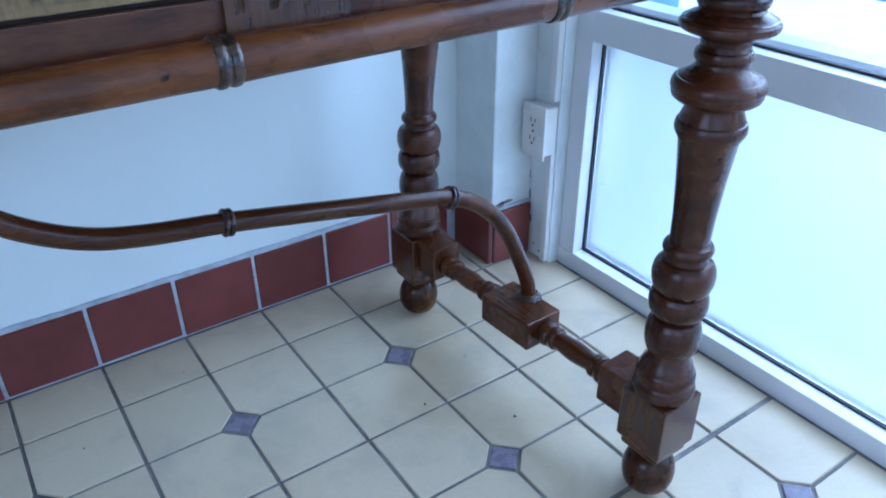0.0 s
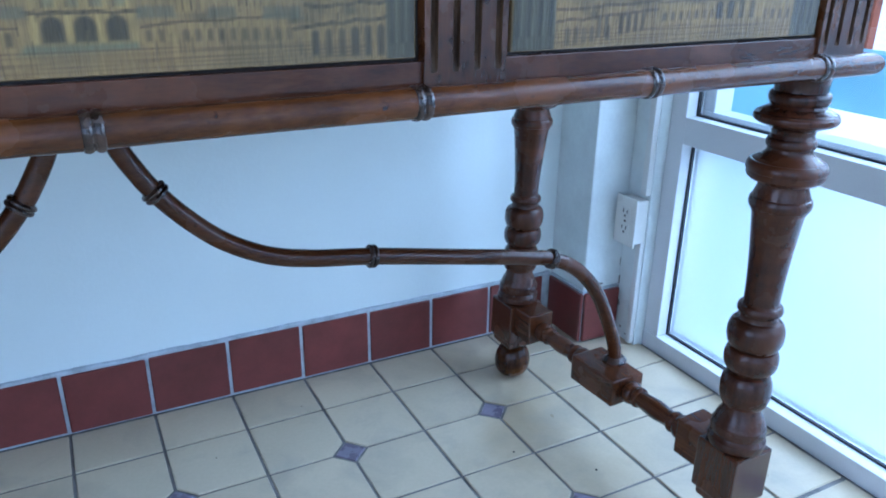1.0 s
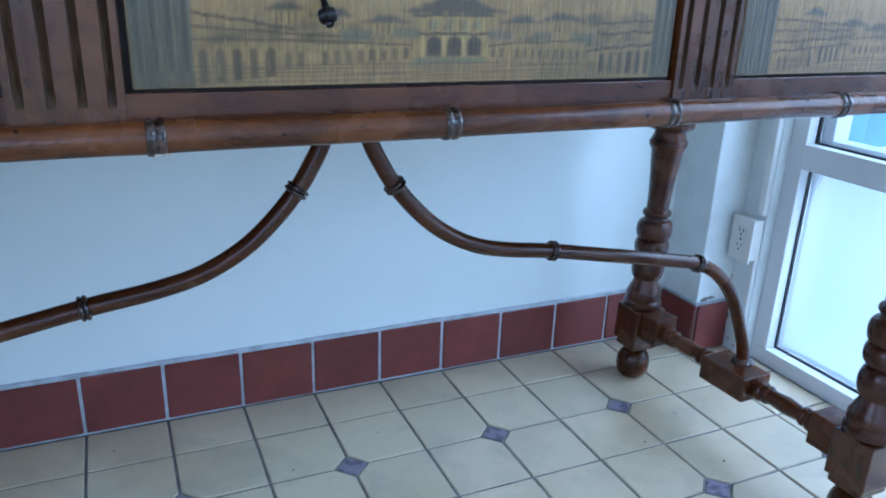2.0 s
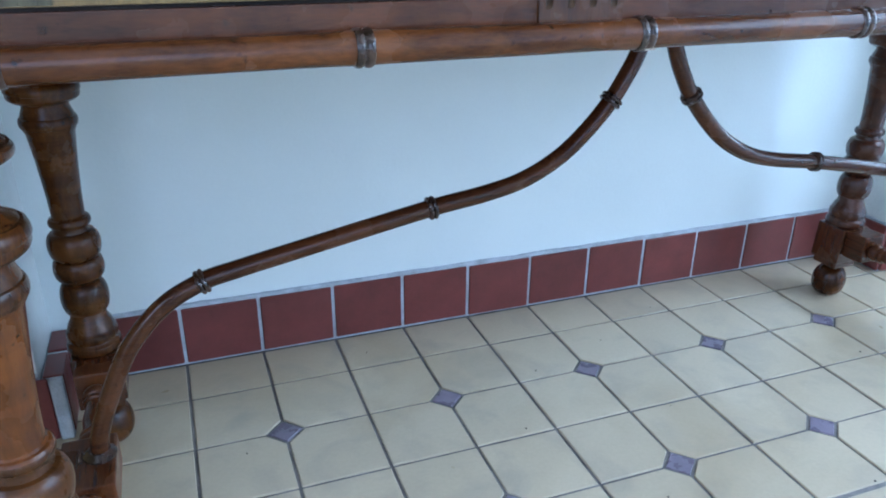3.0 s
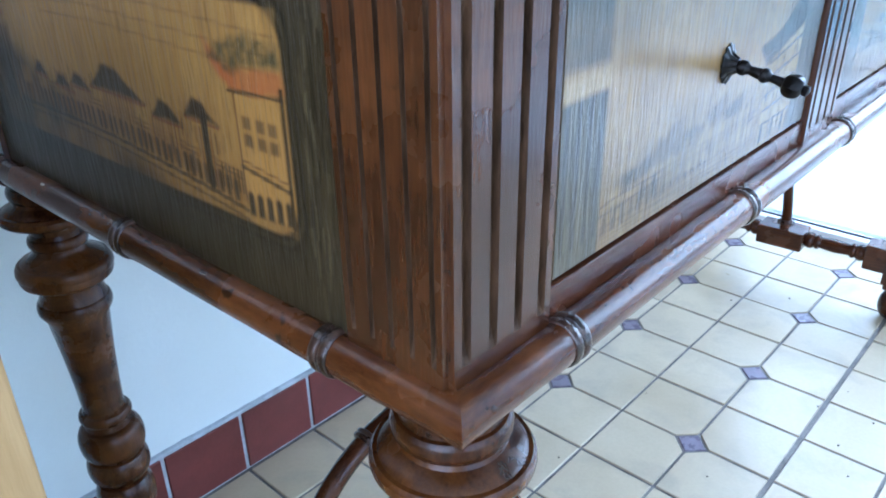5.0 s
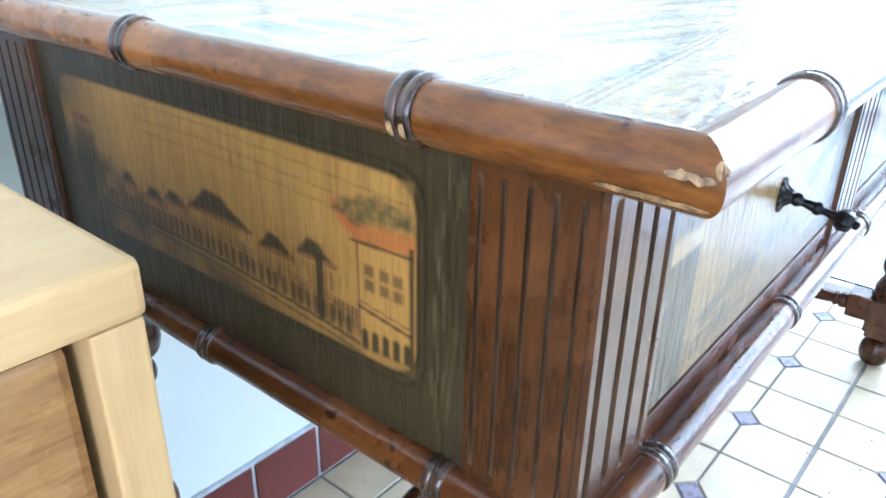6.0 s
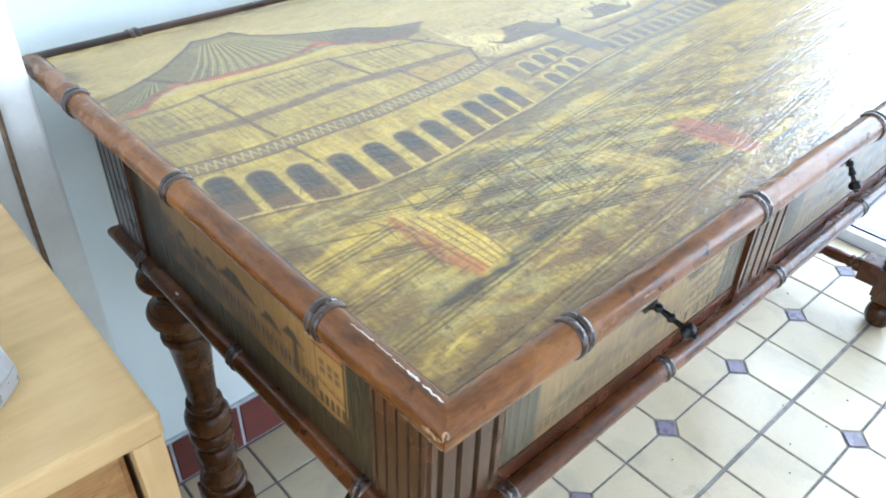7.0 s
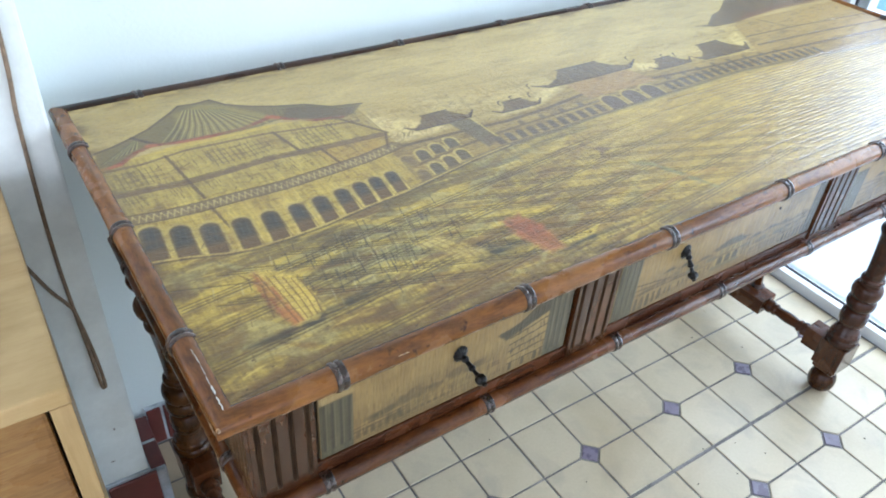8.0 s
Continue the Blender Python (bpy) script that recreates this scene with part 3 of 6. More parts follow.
for v in bm.verts:
    v.co = Vector((v.co.x * 0.8 - LX - TR + 0.0030, v.co.y * 0.8 - TY - TR + 0.0030, v.co.z * 1.5 + TZ + 0.0026)) + Vector((1, 1, 1)) * 0.0012 * noise.noise(v.co * 900)
part("bare_chip", bm, M["bare"], desk, "worn corner bared to pale wood", smooth=True)

# case and top
part("case", boxed(-FX + 0.006, FX - 0.006, -FY + 0.006, FY - 0.006, ZA + 0.001, ZB), M["dark_gap"], desk)
part("underside", boxed(-FX + 0.001, FX - 0.001, -FY + 0.002, FY - 0.002, ZA - 0.004, ZA + 0.001), M["wood_x"], desk)
top = part("top", boxed(-0.6532, 0.6532, -0.2638, 0.2638, ZB, 0.7286, 0.001), M["tan"], desk, "tabletop board under painted lacquer")
part("lower_strip", boxed(-FX + 0.058, FX - 0.058, -FY + 0.0006, -FY + 0.012, ZA, 0.5692, 0.001), M["strip"], desk)
part("upper_strip", boxed(-FX + 0.058, FX - 0.058, -FY + 0.0006, -FY + 0.012, 0.6938, ZB, 0.001), M["strip"], desk)
part("back_panel", boxed(-FX + 0.002, FX - 0.002, FY - 0.008, FY, ZA, ZB, 0.001), M["wood_x"], desk)


def fluted(u0, u1, grooves, z0, z1, put, name, mat, stop=0.014):
    """A pilaster with round-ended flutes, as a relief over a plate; put maps (u, depth, z)."""
    bm = bmesh.new()
    w = 0.165 if grooves == 4 else 0.12
    us, pitch = [(u0, 0.0), (u0 + 0.001, 1.0)], (u1 - u0) / grooves
    for g in range(grooves):
        c = u0 + (g + 0.5) * pitch
        us += [(c - w * pitch, 1.0), (c - 0.7 * w * pitch, 0.25), (c, 0.0), (c + 0.7 * w * pitch, 0.25), (c + w * pitch, 1.0)]
    us += [(u1 - 0.001, 1.0), (u1, 0.0)]
    zs = [(z0, 0), (z0 + stop, 0), (z0 + stop + 0.003, 0.45), (z0 + stop + 0.010, 1), (z1 - stop - 0.010, 1), (z1 - stop - 0.003, 0.45), (z1 - stop, 0), (z1, 0)]
    grid = []
    for z, cut in zs:
        row = []
        for i, (u, d) in enumerate(us):
            edge = i in (0, len(us) - 1)
            depth = 0.0 if edge else 0.008 - (0.0040 if grooves == 4 else 0.0026) * (1 - d) * cut
            row.append(bm.verts.new(put(u, depth, z)))
        grid.append(row)
    for k, (a, b) in enumerate(zip(grid, grid[1:])):
        for i in range(len(us) - 1):
            f = bm.faces.new((a[i], a[i + 1], b[i + 1], b[i]))
            f.material_index = int(1 <= k <= 5 and 2 <= i < len(us) - 2 and (i - 2) % 5 != 4)
    bmesh.ops.recalc_face_normals(bm, faces=bm.faces)
    ob = part(name, bm, mat, desk)
    ob.data.materials.append(M["flute"])
    return ob


for u0, u1 in ((-FX, -0.573), (-0.262, -0.199), (0.199, 0.262), (0.573, FX)):
    fluted(u0, u1, 4, ZA, ZB, lambda u, d, z: (u, -FY + 0.006 - d, z), "fluted_pilaster", M["pilaster"])
for side in (-1, 1):
    for u0, u1 in ((-FY, -0.180), (0.170, FY)):
        fluted(u0, u1, 5, ZA, ZB, lambda u, d, z, side=side: (side * (FX - 0.006 + d), u, z), "fluted_pilaster", M["pilaster"])


# ---- brush painting: colour and relief laid stroke by stroke on a fine grid ----
class Canvas:
    """A painted board: every stroke mixes into the colour of a fine grid; cuts sink into its surface."""

    def __init__(self, us, vs, rgb, seed):
        self.u, self.v = np.array(us), np.array(vs)
        self.U, self.V = np.meshgrid(self.u, self.v)
        self.col = np.zeros(self.U.shape + (3,)) + np.array(rgb)
        self.dip = np.zeros(self.U.shape)
        self.rs = np.random.RandomState(seed)

    def grain(self, su, sv, octaves=4, lo=0.3, hi=0.7, warp=0.0):
        """Cloudy unevenness of size su by sv, from 0 to 1."""
        table = self.rs.rand(256, 256)
        x0, y0 = self.U / su + self.rs.rand() * 90, self.V / sv + self.rs.rand() * 90
        if warp:
            y0 = y0 + warp * np.sin(self.U / su * 1.7 + self.rs.rand() * 6) + 0.5 * warp * np.sin(self.U / su * 4.3)
        total, weight = np.zeros(self.U.shape), 0.0
        for o in range(octaves):
            x, y = x0 * 2 ** o, y0 * 2 ** o
            xi, yi = np.floor(x).astype(int), np.floor(y).astype(int)
            fx, fy = x - xi, y - yi
            fx, fy = fx * fx * (3 - 2 * fx), fy * fy * (3 - 2 * fy)
            xi, yi, xj, yj = xi % 256, yi % 256, (xi + 1) % 256, (yi + 1) % 256
            a = table[yi, xi] * (1 - fx) + table[yi, xj] * fx
            b = table[yj, xi] * (1 - fx) + table[yj, xj] * fx
            total += (a * (1 - fy) + b * fy) * 0.55 ** o
            weight += 0.55 ** o
        return np.clip((total / weight - lo) / (hi - lo), 0, 1)

    def lay(self, mask, rgb, where=None):
        area = self.col if where is None else self.col[where]
        area += (np.array(rgb) - area) * np.clip(mask, 0, 1)[..., None]

    def near(self, pts, pad):
        p = np.array(pts)
        i0, i1 = np.searchsorted(self.u, (p[:, 0].min() - pad, p[:, 0].max() + pad))
        j0, j1 = np.searchsorted(self.v, (p[:, 1].min() - pad, p[:, 1].max() + pad))
        return (slice(j0, j1), slice(i0, i1))

    def poly(self, pts, rgb, a=1.0, soft=0.0012, rag=0.0, tex=None):
        """A filled shape with soft, ragged edges."""
        w = self.near(pts, soft + rag)
        U, V = self.U[w], self.V[w]
        if U.size == 0:
            return
        inside, dist = np.zeros(U.shape, bool), np.full(U.shape, 9.0)
        for (x0, y0), (x1, y1) in zip(pts, pts[1:] + pts[:1]):
            dx, dy = x1 - x0, y1 - y0
            t = np.clip(((U - x0) * dx + (V - y0) * dy) / (dx * dx + dy * dy + 1e-12), 0, 1)
            dist = np.minimum(dist, np.hypot(U - x0 - t * dx, V - y0 - t * dy))
            if y0 != y1:
                inside ^= ((V < y0) != (V < y1)) & (U < x0 + (V - y0) / dy * dx)
        sd = np.where(inside, dist, -dist)
        if rag:
            sd = sd + rag * (self.rough[w] - 0.5) * 2
        m = a * np.clip(0.5 + sd / (2 * soft), 0, 1)
        self.lay(m if tex is None else m * tex[w], rgb, w)

    def line(self, pts, width, rgb, a=1.0, soft=0.0007, cut=0.0, taper=False, tex=None):
        """A brush or graver line; cut sinks it into the board."""
        n = len(pts) - 1
        for k in range(n):
            (x0, y0), (x1, y1) = pts[k], pts[k + 1]
            w = self.near([pts[k], pts[k + 1]], width + soft)
            U, V = self.U[w], self.V[w]
            if U.size == 0:
                continue
            dx, dy = x1 - x0, y1 - y0
            t = np.clip(((U - x0) * dx + (V - y0) * dy) / (dx * dx + dy * dy + 1e-12), 0, 1)
            half = width / 2 * (1 - 0.8 * np.abs(2 * (k + t) / n - 1) ** 2 if taper else 1)
            m = np.clip(0.5 + (half - np.hypot(U - x0 - t * dx, V - y0 - t * dy)) / soft, 0, 1)
            if tex is not None:
                m = m * tex[w]
            self.lay(a * m, rgb, w)
            if cut:
                self.dip[w] = np.maximum(self.dip[w], cut * m)

    def blob(self, cu, cv, a, b, turn, rgb, op=1.0, tex=None, hard=0.5):
        """A soft oval dab."""
        r = max(a, b)
        w = self.near([(cu - r, cv - r), (cu + r, cv + r)], 0.0)
        U, V = self.U[w] - cu, self.V[w] - cv
        if U.size == 0:
            return
        c, s = math.cos(radians(turn)), math.sin(radians(turn))
        d = np.hypot((U * c + V * s) / a, (V * c - U * s) / b)
        d = d * (1 + 0.5 * (self.rough[w] - 0.5))
        m = op * np.clip((1 - d) / hard, 0, 1)
        self.lay(m if tex is None else m * tex[w], rgb, w)

    def tone(self, power, gain, tint):
        """Age the whole painting: deepen its darks and yellow its lights."""
        grey = self.col.mean(-1, keepdims=True)
        self.col = np.clip(self.col * (grey / 0.28) ** (power - 1) * gain * np.array(tint), 0.004, 0.9)

    def board(self, name, put, mat, parent, label="", flip=False):
        """The painted grid as a mesh; put maps (u, v, height) to the desk."""
        ny, nx = self.U.shape
        me = bpy.data.meshes.new(name)
        co = np.stack(put(self.U, self.V, -self.dip), -1).reshape(-1, 3) * S
        q = np.arange(ny * nx).reshape(ny, nx)
        quads = np.stack([q[:-1, :-1], q[:-1, 1:], q[1:, 1:], q[1:, :-1]], -1).reshape(-1, 4)
        if flip:
            quads = quads[:, ::-1]
        me.vertices.add(len(co))
        me.vertices.foreach_set("co", co.ravel())
        me.loops.add(quads.size)
        me.loops.foreach_set("vertex_index", quads.ravel())
        me.polygons.add(len(quads))
        me.polygons.foreach_set("loop_start", np.arange(0, quads.size, 4))
        att = me.attributes.new("paint", "FLOAT_COLOR", "POINT")
        att.data.foreach_set("color", np.concatenate([self.col, np.ones(self.U.shape + (1,))], -1).astype(np.float32).ravel())
        me.update(calc_edges=True)
        me.materials.append(mat)
        me.shade_smooth()
        ob = new(name, me)
        ob.parent = parent
        if label:
            ob["label"] = label
        return ob


def steps(a, b, d):
    return np.linspace(a, b, max(2, int(round((b - a) / d)) + 1))


def arch_pts(cx, base, w, h, lean=0.0, n=7):
    """An arched opening: cx and base of its foot, lean the sideways drift of its head."""
    pts = [(cx - w / 2, base), (cx + w / 2, base)]
    for i in range(n + 1):
        a = math.pi * i / n
        pts.append((cx + lean + w / 2 * math.cos(a), base + h - w * 0.5 + w * 0.5 * math.sin(a)))
    return pts


# ---- painting on the top: pavilions over an arcade, a quay square in front ----
def paint_top():
    us = np.concatenate([steps(-0.6525, -0.20, 0.0011), steps(-0.20, 0.6525, 0.0019)[1:]])
    c = Canvas(us, steps(-0.2630, 0.2630, 0.0011), (0.45, 0.335, 0.125), 31)
    U, V, rr = c.U, c.V, random.Random(8)
    c.rough = c.grain(0.006, 0.006, 3, 0.2, 0.8)
    fine, vert = c.grain(0.030, 0.0022, 3), c.grain(0.0018, 0.030, 3)
    broad, cloud = c.grain(0.11, 0.022, 5, 0.28, 0.72, 0.6), c.grain(0.16, 0.035, 5, 0.35, 0.7, 0.8)
    # sky
    c.lay(0.55 * broad, (0.37, 0.265, 0.095))
    c.lay(0.50 * cloud, (0.56, 0.435, 0.19))
    c.lay(0.35 * fine, (0.40, 0.30, 0.12))
    c.lay(0.5 * c.grain(0.05, 0.010, 4, 0.55, 0.85), (0.30, 0.225, 0.09))
    # the ground line under the buildings
    base = [(-0.655, -0.066), (-0.62, -0.075), (-0.588, -0.086), (-0.563, -0.0915), (-0.522, -0.0915), (-0.484, -0.0884), (-0.435, -0.081), (-0.385, -0.076), (-0.334, -0.066), (-0.279, -0.055),
            (-0.223, -0.048), (-0.133, -0.046), (-0.028, -0.040), (0.083, -0.038), (0.215, -0.034), (0.334, -0.044), (0.458, -0.060), (0.66, -0.076)]
    below = np.interp(U, [p[0] for p in base], [p[1] for p in base]) - V
    land = np.clip(below / 0.002, 0, 1)
    left = np.clip((0.02 - U) / 0.30, 0, 1)
    c.lay(land, (0.455, 0.330, 0.080))
    c.lay(land * 0.75 * broad, (0.30, 0.205, 0.050))
    c.lay(land * 0.60 * c.grain(0.05, 0.010, 5, 0.45, 0.75, 0.5), (0.60, 0.44, 0.085))
    c.lay(land * (1 - left) * 0.55, (0.42, 0.300, 0.105))
    c.lay(land * 0.42 * left * c.grain(0.09, 0.016, 5, 0.50, 0.72, 0.7), (0.16, 0.115, 0.042))
    c.lay(land * 0.40 * c.grain(0.07, 0.008, 4, 0.52, 0.74, 0.6), (0.20, 0.115, 0.042))
    c.lay(land * 0.42 * fine * (0.35 + 0.65 * left), (0.20, 0.135, 0.046))
    c.lay(land * 0.45 * c.grain(0.018, 0.0035, 3, 0.55, 0.8), (0.66, 0.50, 0.13))
    c.lay(land * 0.38 * vert * (0.3 + 0.7 * left), (0.17, 0.115, 0.045))
    # shade of the quay
    quay = np.interp(U, [-0.655, -0.58, -0.50, -0.38, -0.26, -0.10, 0.66], [0.020, 0.036, 0.048, 0.034, 0.016, 0.010, 0.012])
    c.lay(np.clip(1.15 - below / quay, 0, 1) * land * (0.45 + 0.5 * broad) * np.interp(U, [-0.65, -0.57, -0.2, 0.1], [0.4, 0.90, 0.80, 0.55]), (0.115, 0.085, 0.042))
    c.lay(land * np.clip(1 - np.hypot((U + 0.44) / 0.13, (V + 0.165) / 0.045), 0, 1) * 0.9, (0.30, 0.275, 0.125))
    c.lay(land * np.clip(1 - np.hypot((U + 0.50) / 0.12, (V + 0.125) / 0.030), 0, 1) * broad, (0.13, 0.115, 0.070))
    # broad yellow, brown and violet-grey brushwork
    for su, sv, lo, hi, tone, op in ((0.10, 0.020, 0.52, 0.66, (0.62, 0.455, 0.085), 0.60), (0.07, 0.014, 0.55, 0.68, (0.22, 0.110, 0.036), 0.60), (0.08, 0.012, 0.60, 0.74, (0.105, 0.080, 0.055), 0.45), (0.05, 0.016, 0.56, 0.70, (0.38, 0.335, 0.16), 0.5)):
        c.lay(land * op * c.grain(su, sv, 5, lo, hi, 0.8) * (0.22 + 0.78 * left), tone)
    for k in range(520):                                   # small streaks across the square
        u, v = rr.uniform(-0.64, 0.62), rr.uniform(-0.258, -0.075)
        far = 0.4 if u > -0.1 else 1.0
        tone = rr.choice(((0.13, 0.085, 0.034), (0.22, 0.13, 0.042), (0.64, 0.48, 0.12), (0.62, 0.47, 0.13), (0.15, 0.12, 0.06)))
        c.line([(u, v), (u + rr.uniform(0.015, 0.06), v + rr.uniform(-0.003, 0.006))], rr.uniform(0.0010, 0.0032), tone, rr.uniform(0.2, 0.55) * far, 0.0012, taper=True)
    for k in range(200):                                   # pale and dark hatching beyond the boat
        u, v = rr.gauss(-0.47, 0.065), rr.gauss(-0.165, 0.026)
        if v < -0.075:
            tone, op = ((0.48, 0.42, 0.24), 0.5) if k % 3 == 0 else ((0.075, 0.064, 0.045), 0.7)
            c.line([(u, v), (u + 0.003, v + rr.uniform(0.008, 0.018))] if k % 4 else [(u, v), (u + 0.03, v + 0.004)], 0.0012, tone, op, 0.0008)
    # long dark brush strokes
    ink = (0.062, 0.056, 0.042)
    for pts, w, op in (([(-0.618, -0.214), (-0.585, -0.2145), (-0.552, -0.2085), (-0.52, -0.204), (-0.47, -0.190)], 0.013, 0.85), ([(-0.568, -0.2125), (-0.545, -0.207)], 0.014, 0.8), ([(-0.392, -0.2125), (-0.362, -0.207), (-0.328, -0.2095)], 0.015, 0.9),
                       ([(-0.312, -0.2415), (-0.263, -0.2385), (-0.205, -0.240)], 0.010, 0.85), ([(-0.205, -0.240), (-0.10, -0.236), (0.02, -0.232)], 0.007, 0.5), ([(0.06, -0.245), (0.25, -0.235), (0.45, -0.220)], 0.011, 0.5),
                       ([(-0.46, -0.212), (-0.40, -0.203)], 0.006, 0.5), ([(-0.30, -0.09), (-0.2, -0.066), (-0.08, -0.058)], 0.009, 0.5), ([(-0.11, -0.155), (-0.085, -0.195), (-0.07, -0.235)], 0.006, 0.6), ([(0.12, -0.14), (0.22, -0.10), (0.30, -0.085)], 0.008, 0.35)):
        c.line(pts, w, ink, op, 0.004, taper=True, tex=0.35 + 0.65 * fine)
    # worn brown edges and rusty spots
    edge = np.minimum(U + 0.6525, np.minimum(V + 0.263, 0.263 - V))
    c.lay(np.clip(1 - edge / 0.022, 0, 1) * c.grain(0.03, 0.012, 4, 0.35, 0.65) * 0.8, (0.130, 0.072, 0.028))
    for u, v, a, b in ((-0.628, -0.196, 0.026, 0.016), (-0.640, -0.13, 0.012, 0.03), (-0.60, -0.252, 0.05, 0.008), (-0.45, -0.254, 0.10, 0.007), (-0.50, -0.236, 0.02, 0.012)):
        c.blob(u, v, a, b, 8, (0.15, 0.075, 0.026), 0.75, tex=0.4 + 0.6 * broad)
    for k in range(110):
        u = rr.uniform(-0.645, 0.3)
        c.blob(u, rr.uniform(-0.260, -0.215), rr.uniform(0.0012, 0.0030), rr.uniform(0.0008, 0.0014), rr.uniform(0, 30), (0.085, 0.045, 0.018), 0.7)
    # incised paving, two slanting sets of triple lines
    for k in range(-1, 8):
        for d in (-0.0038, 0.0, 0.0038):
            v0 = -0.305 + 0.040 * k + d
            end = 0.1 if k < 6 else -0.25
            pts = [(u, v0 + 0.112 * (u + 0.65)) for u in np.linspace(-0.65, end, 9)]
            pts = [p for p in pts if -0.262 < p[1] < float(np.interp(p[0], [q[0] for q in base], [q[1] for q in base])) - 0.032]
            if len(pts) > 1:
                c.line(pts, 0.0013, (0.075, 0.048, 0.020), 0.70, 0.0009, cut=0.0004)
    for k in range(-1, 30):
        for d in (-0.0042, 0.0, 0.0042):
            u0 = -0.66 + 0.062 * k + d * 2.2
            pts = [(u0 + 0.44 * q, -0.115 - 0.155 * q) for q in (0, 0.25, 0.5, 0.75, 0.95)]
            pts = [p for p in pts if -0.651 < p[0] < 0.64 and p[1] > -0.262]
            if len(pts) > 1:
                c.line(pts, 0.0013, (0.060, 0.038, 0.018), 0.80 if u0 < -0.1 else 0.5, 0.0009, cut=0.0004)
    # long ridged strokes over the far end of the square
    for k in range(34):
        v = -0.052 - 0.0061 * k
        u0 = rr.uniform(-0.02, 0.16)
        pts = [(u, v + 0.0012 * math.sin(9 * u + k) + 0.010 * (u - 0.3)) for u in np.linspace(u0, rr.uniform(0.5, 0.65), 12)]
        pts = [p for p in pts if -0.261 < p[1]]
        if len(pts) > 1:
            c.line(pts, 0.0020, (0.17, 0.115, 0.042), 0.30, 0.0014, cut=0.0006)
    # moored boat and its red side
    c.poly([(-0.578, -0.128), (-0.5640, -0.1262), (-0.5480, -0.150), (-0.5425, -0.175), (-0.5440, -0.203), (-0.5560, -0.2085), (-0.5720, -0.208)], (0.60, 0.44, 0.095), 0.85, 0.003, 0.003)
    c.poly([(-0.582, -0.129), (-0.5760, -0.1275), (-0.5690, -0.160), (-0.5660, -0.206), (-0.5760, -0.207), (-0.5830, -0.175)], (0.34, 0.105, 0.045), 0.9, 0.0025, 0.002, tex=0.5 + 0.5 * vert)
    c.poly([(-0.577, -0.185), (-0.5680, -0.18), (-0.5650, -0.206), (-0.5740, -0.2075)], (0.44, 0.15, 0.05), 0.7, 0.003)
    for q in range(6):
        c.line([(-0.576 + 0.0062 * q, -0.130 - 0.005 * q), (-0.573 + 0.0058 * q, -0.168 - 0.003 * q), (-0.570 + 0.0046 * q, -0.206 + 0.0005 * q)], 0.0014, (0.20, 0.10, 0.038), 0.8)
    for q in range(7):
        c.line([(-0.572, -0.140 - 0.0095 * q), (-0.5535 + 0.001 * q, -0.145 - 0.0095 * q)], 0.0010, (0.26, 0.15, 0.05), 0.6)
    c.line([(-0.590, -0.118), (-0.572, -0.112), (-0.555, -0.118)], 0.0016, (0.22, 0.12, 0.04), 0.7)
    c.line([(-0.590, -0.124), (-0.578, -0.148), (-0.585, -0.19)], 0.0018, (0.16, 0.075, 0.03), 0.6)
    # second, fainter boat
    c.poly([(-0.425, -0.165), (-0.400, -0.160), (-0.378, -0.190), (-0.372, -0.212), (-0.395, -0.208)], (0.56, 0.42, 0.12), 0.6, 0.005, 0.004)
    for q in range(5):
        c.line([(-0.425 + 0.010 * q, -0.158 - 0.003 * q), (-0.402 + 0.008 * q, -0.205)], 0.0012, (0.22, 0.13, 0.05), 0.6)
        c.line([(-0.43, -0.165 - 0.010 * q), (-0.385, -0.160 - 0.010 * q)], 0.0010, (0.24, 0.15, 0.06), 0.5)
    # red sail lying on the water
    c.poly([(-0.3275, -0.172), (-0.3050, -0.1690), (-0.2960, -0.196), (-0.2945, -0.218), (-0.2985, -0.2365), (-0.3170, -0.2350), (-0.3270, -0.206)], (0.40, 0.130, 0.062), 0.92, 0.004, 0.003, tex=0.65 + 0.35 * broad)
    c.poly([(-0.3200, -0.214), (-0.2990, -0.212), (-0.2985, -0.2360), (-0.3170, -0.2345)], (0.48, 0.21, 0.075), 0.6, 0.006)
    for q in range(9):
        c.line([(-0.324 + 0.003 * q, -0.175 - 0.002 * q), (-0.318 + 0.0022 * q, -0.205), (-0.314 + 0.0018 * q, -0.232)], 0.0016, (0.21, 0.060, 0.034), 0.5)
    c.poly([(-0.142, -0.100), (-0.128, -0.106), (-0.113, -0.114), (-0.130, -0.116), (-0.1435, -0.1245), (-0.136, -0.112)], (0.15, 0.085, 0.055), 0.85, 0.002)
    c.line([(-0.120, -0.150), (-0.10, -0.165), (-0.085, -0.20), (-0.07, -0.235)], 0.007, (0.24, 0.25, 0.13), 0.55, 0.004)
    c.line([(-0.16, -0.21), (-0.10, -0.20), (-0.04, -0.207)], 0.006, (0.40, 0.22, 0.07), 0.5, 0.004)
    # far town
    far, dim = (0.31, 0.205, 0.066), (0.125, 0.075, 0.034)
    c.poly([(-0.362, -0.070), (-0.28, -0.054), (-0.13, -0.046), (0.08, -0.038), (0.22, -0.034), (0.40, -0.053), (0.6525, -0.076), (0.6525, 0.020), (0.46, 0.010), (0.31, 0.004), (0.22, 0.013), (0.16, 0.022), (0.09, 0.034), (-0.045, 0.044), (-0.12, 0.014), (-0.20, 0.010), (-0.25, 0.020), (-0.36, 0.012)], far, 1.0, 0.0015, 0.001)
    c.poly([(0.3122, 0.005), (0.365, 0.092), (0.385, 0.105), (0.6525, 0.098), (0.6525, -0.03)], (0.37, 0.255, 0.088), 1.0, 0.0015)
    strip = land < 0.5
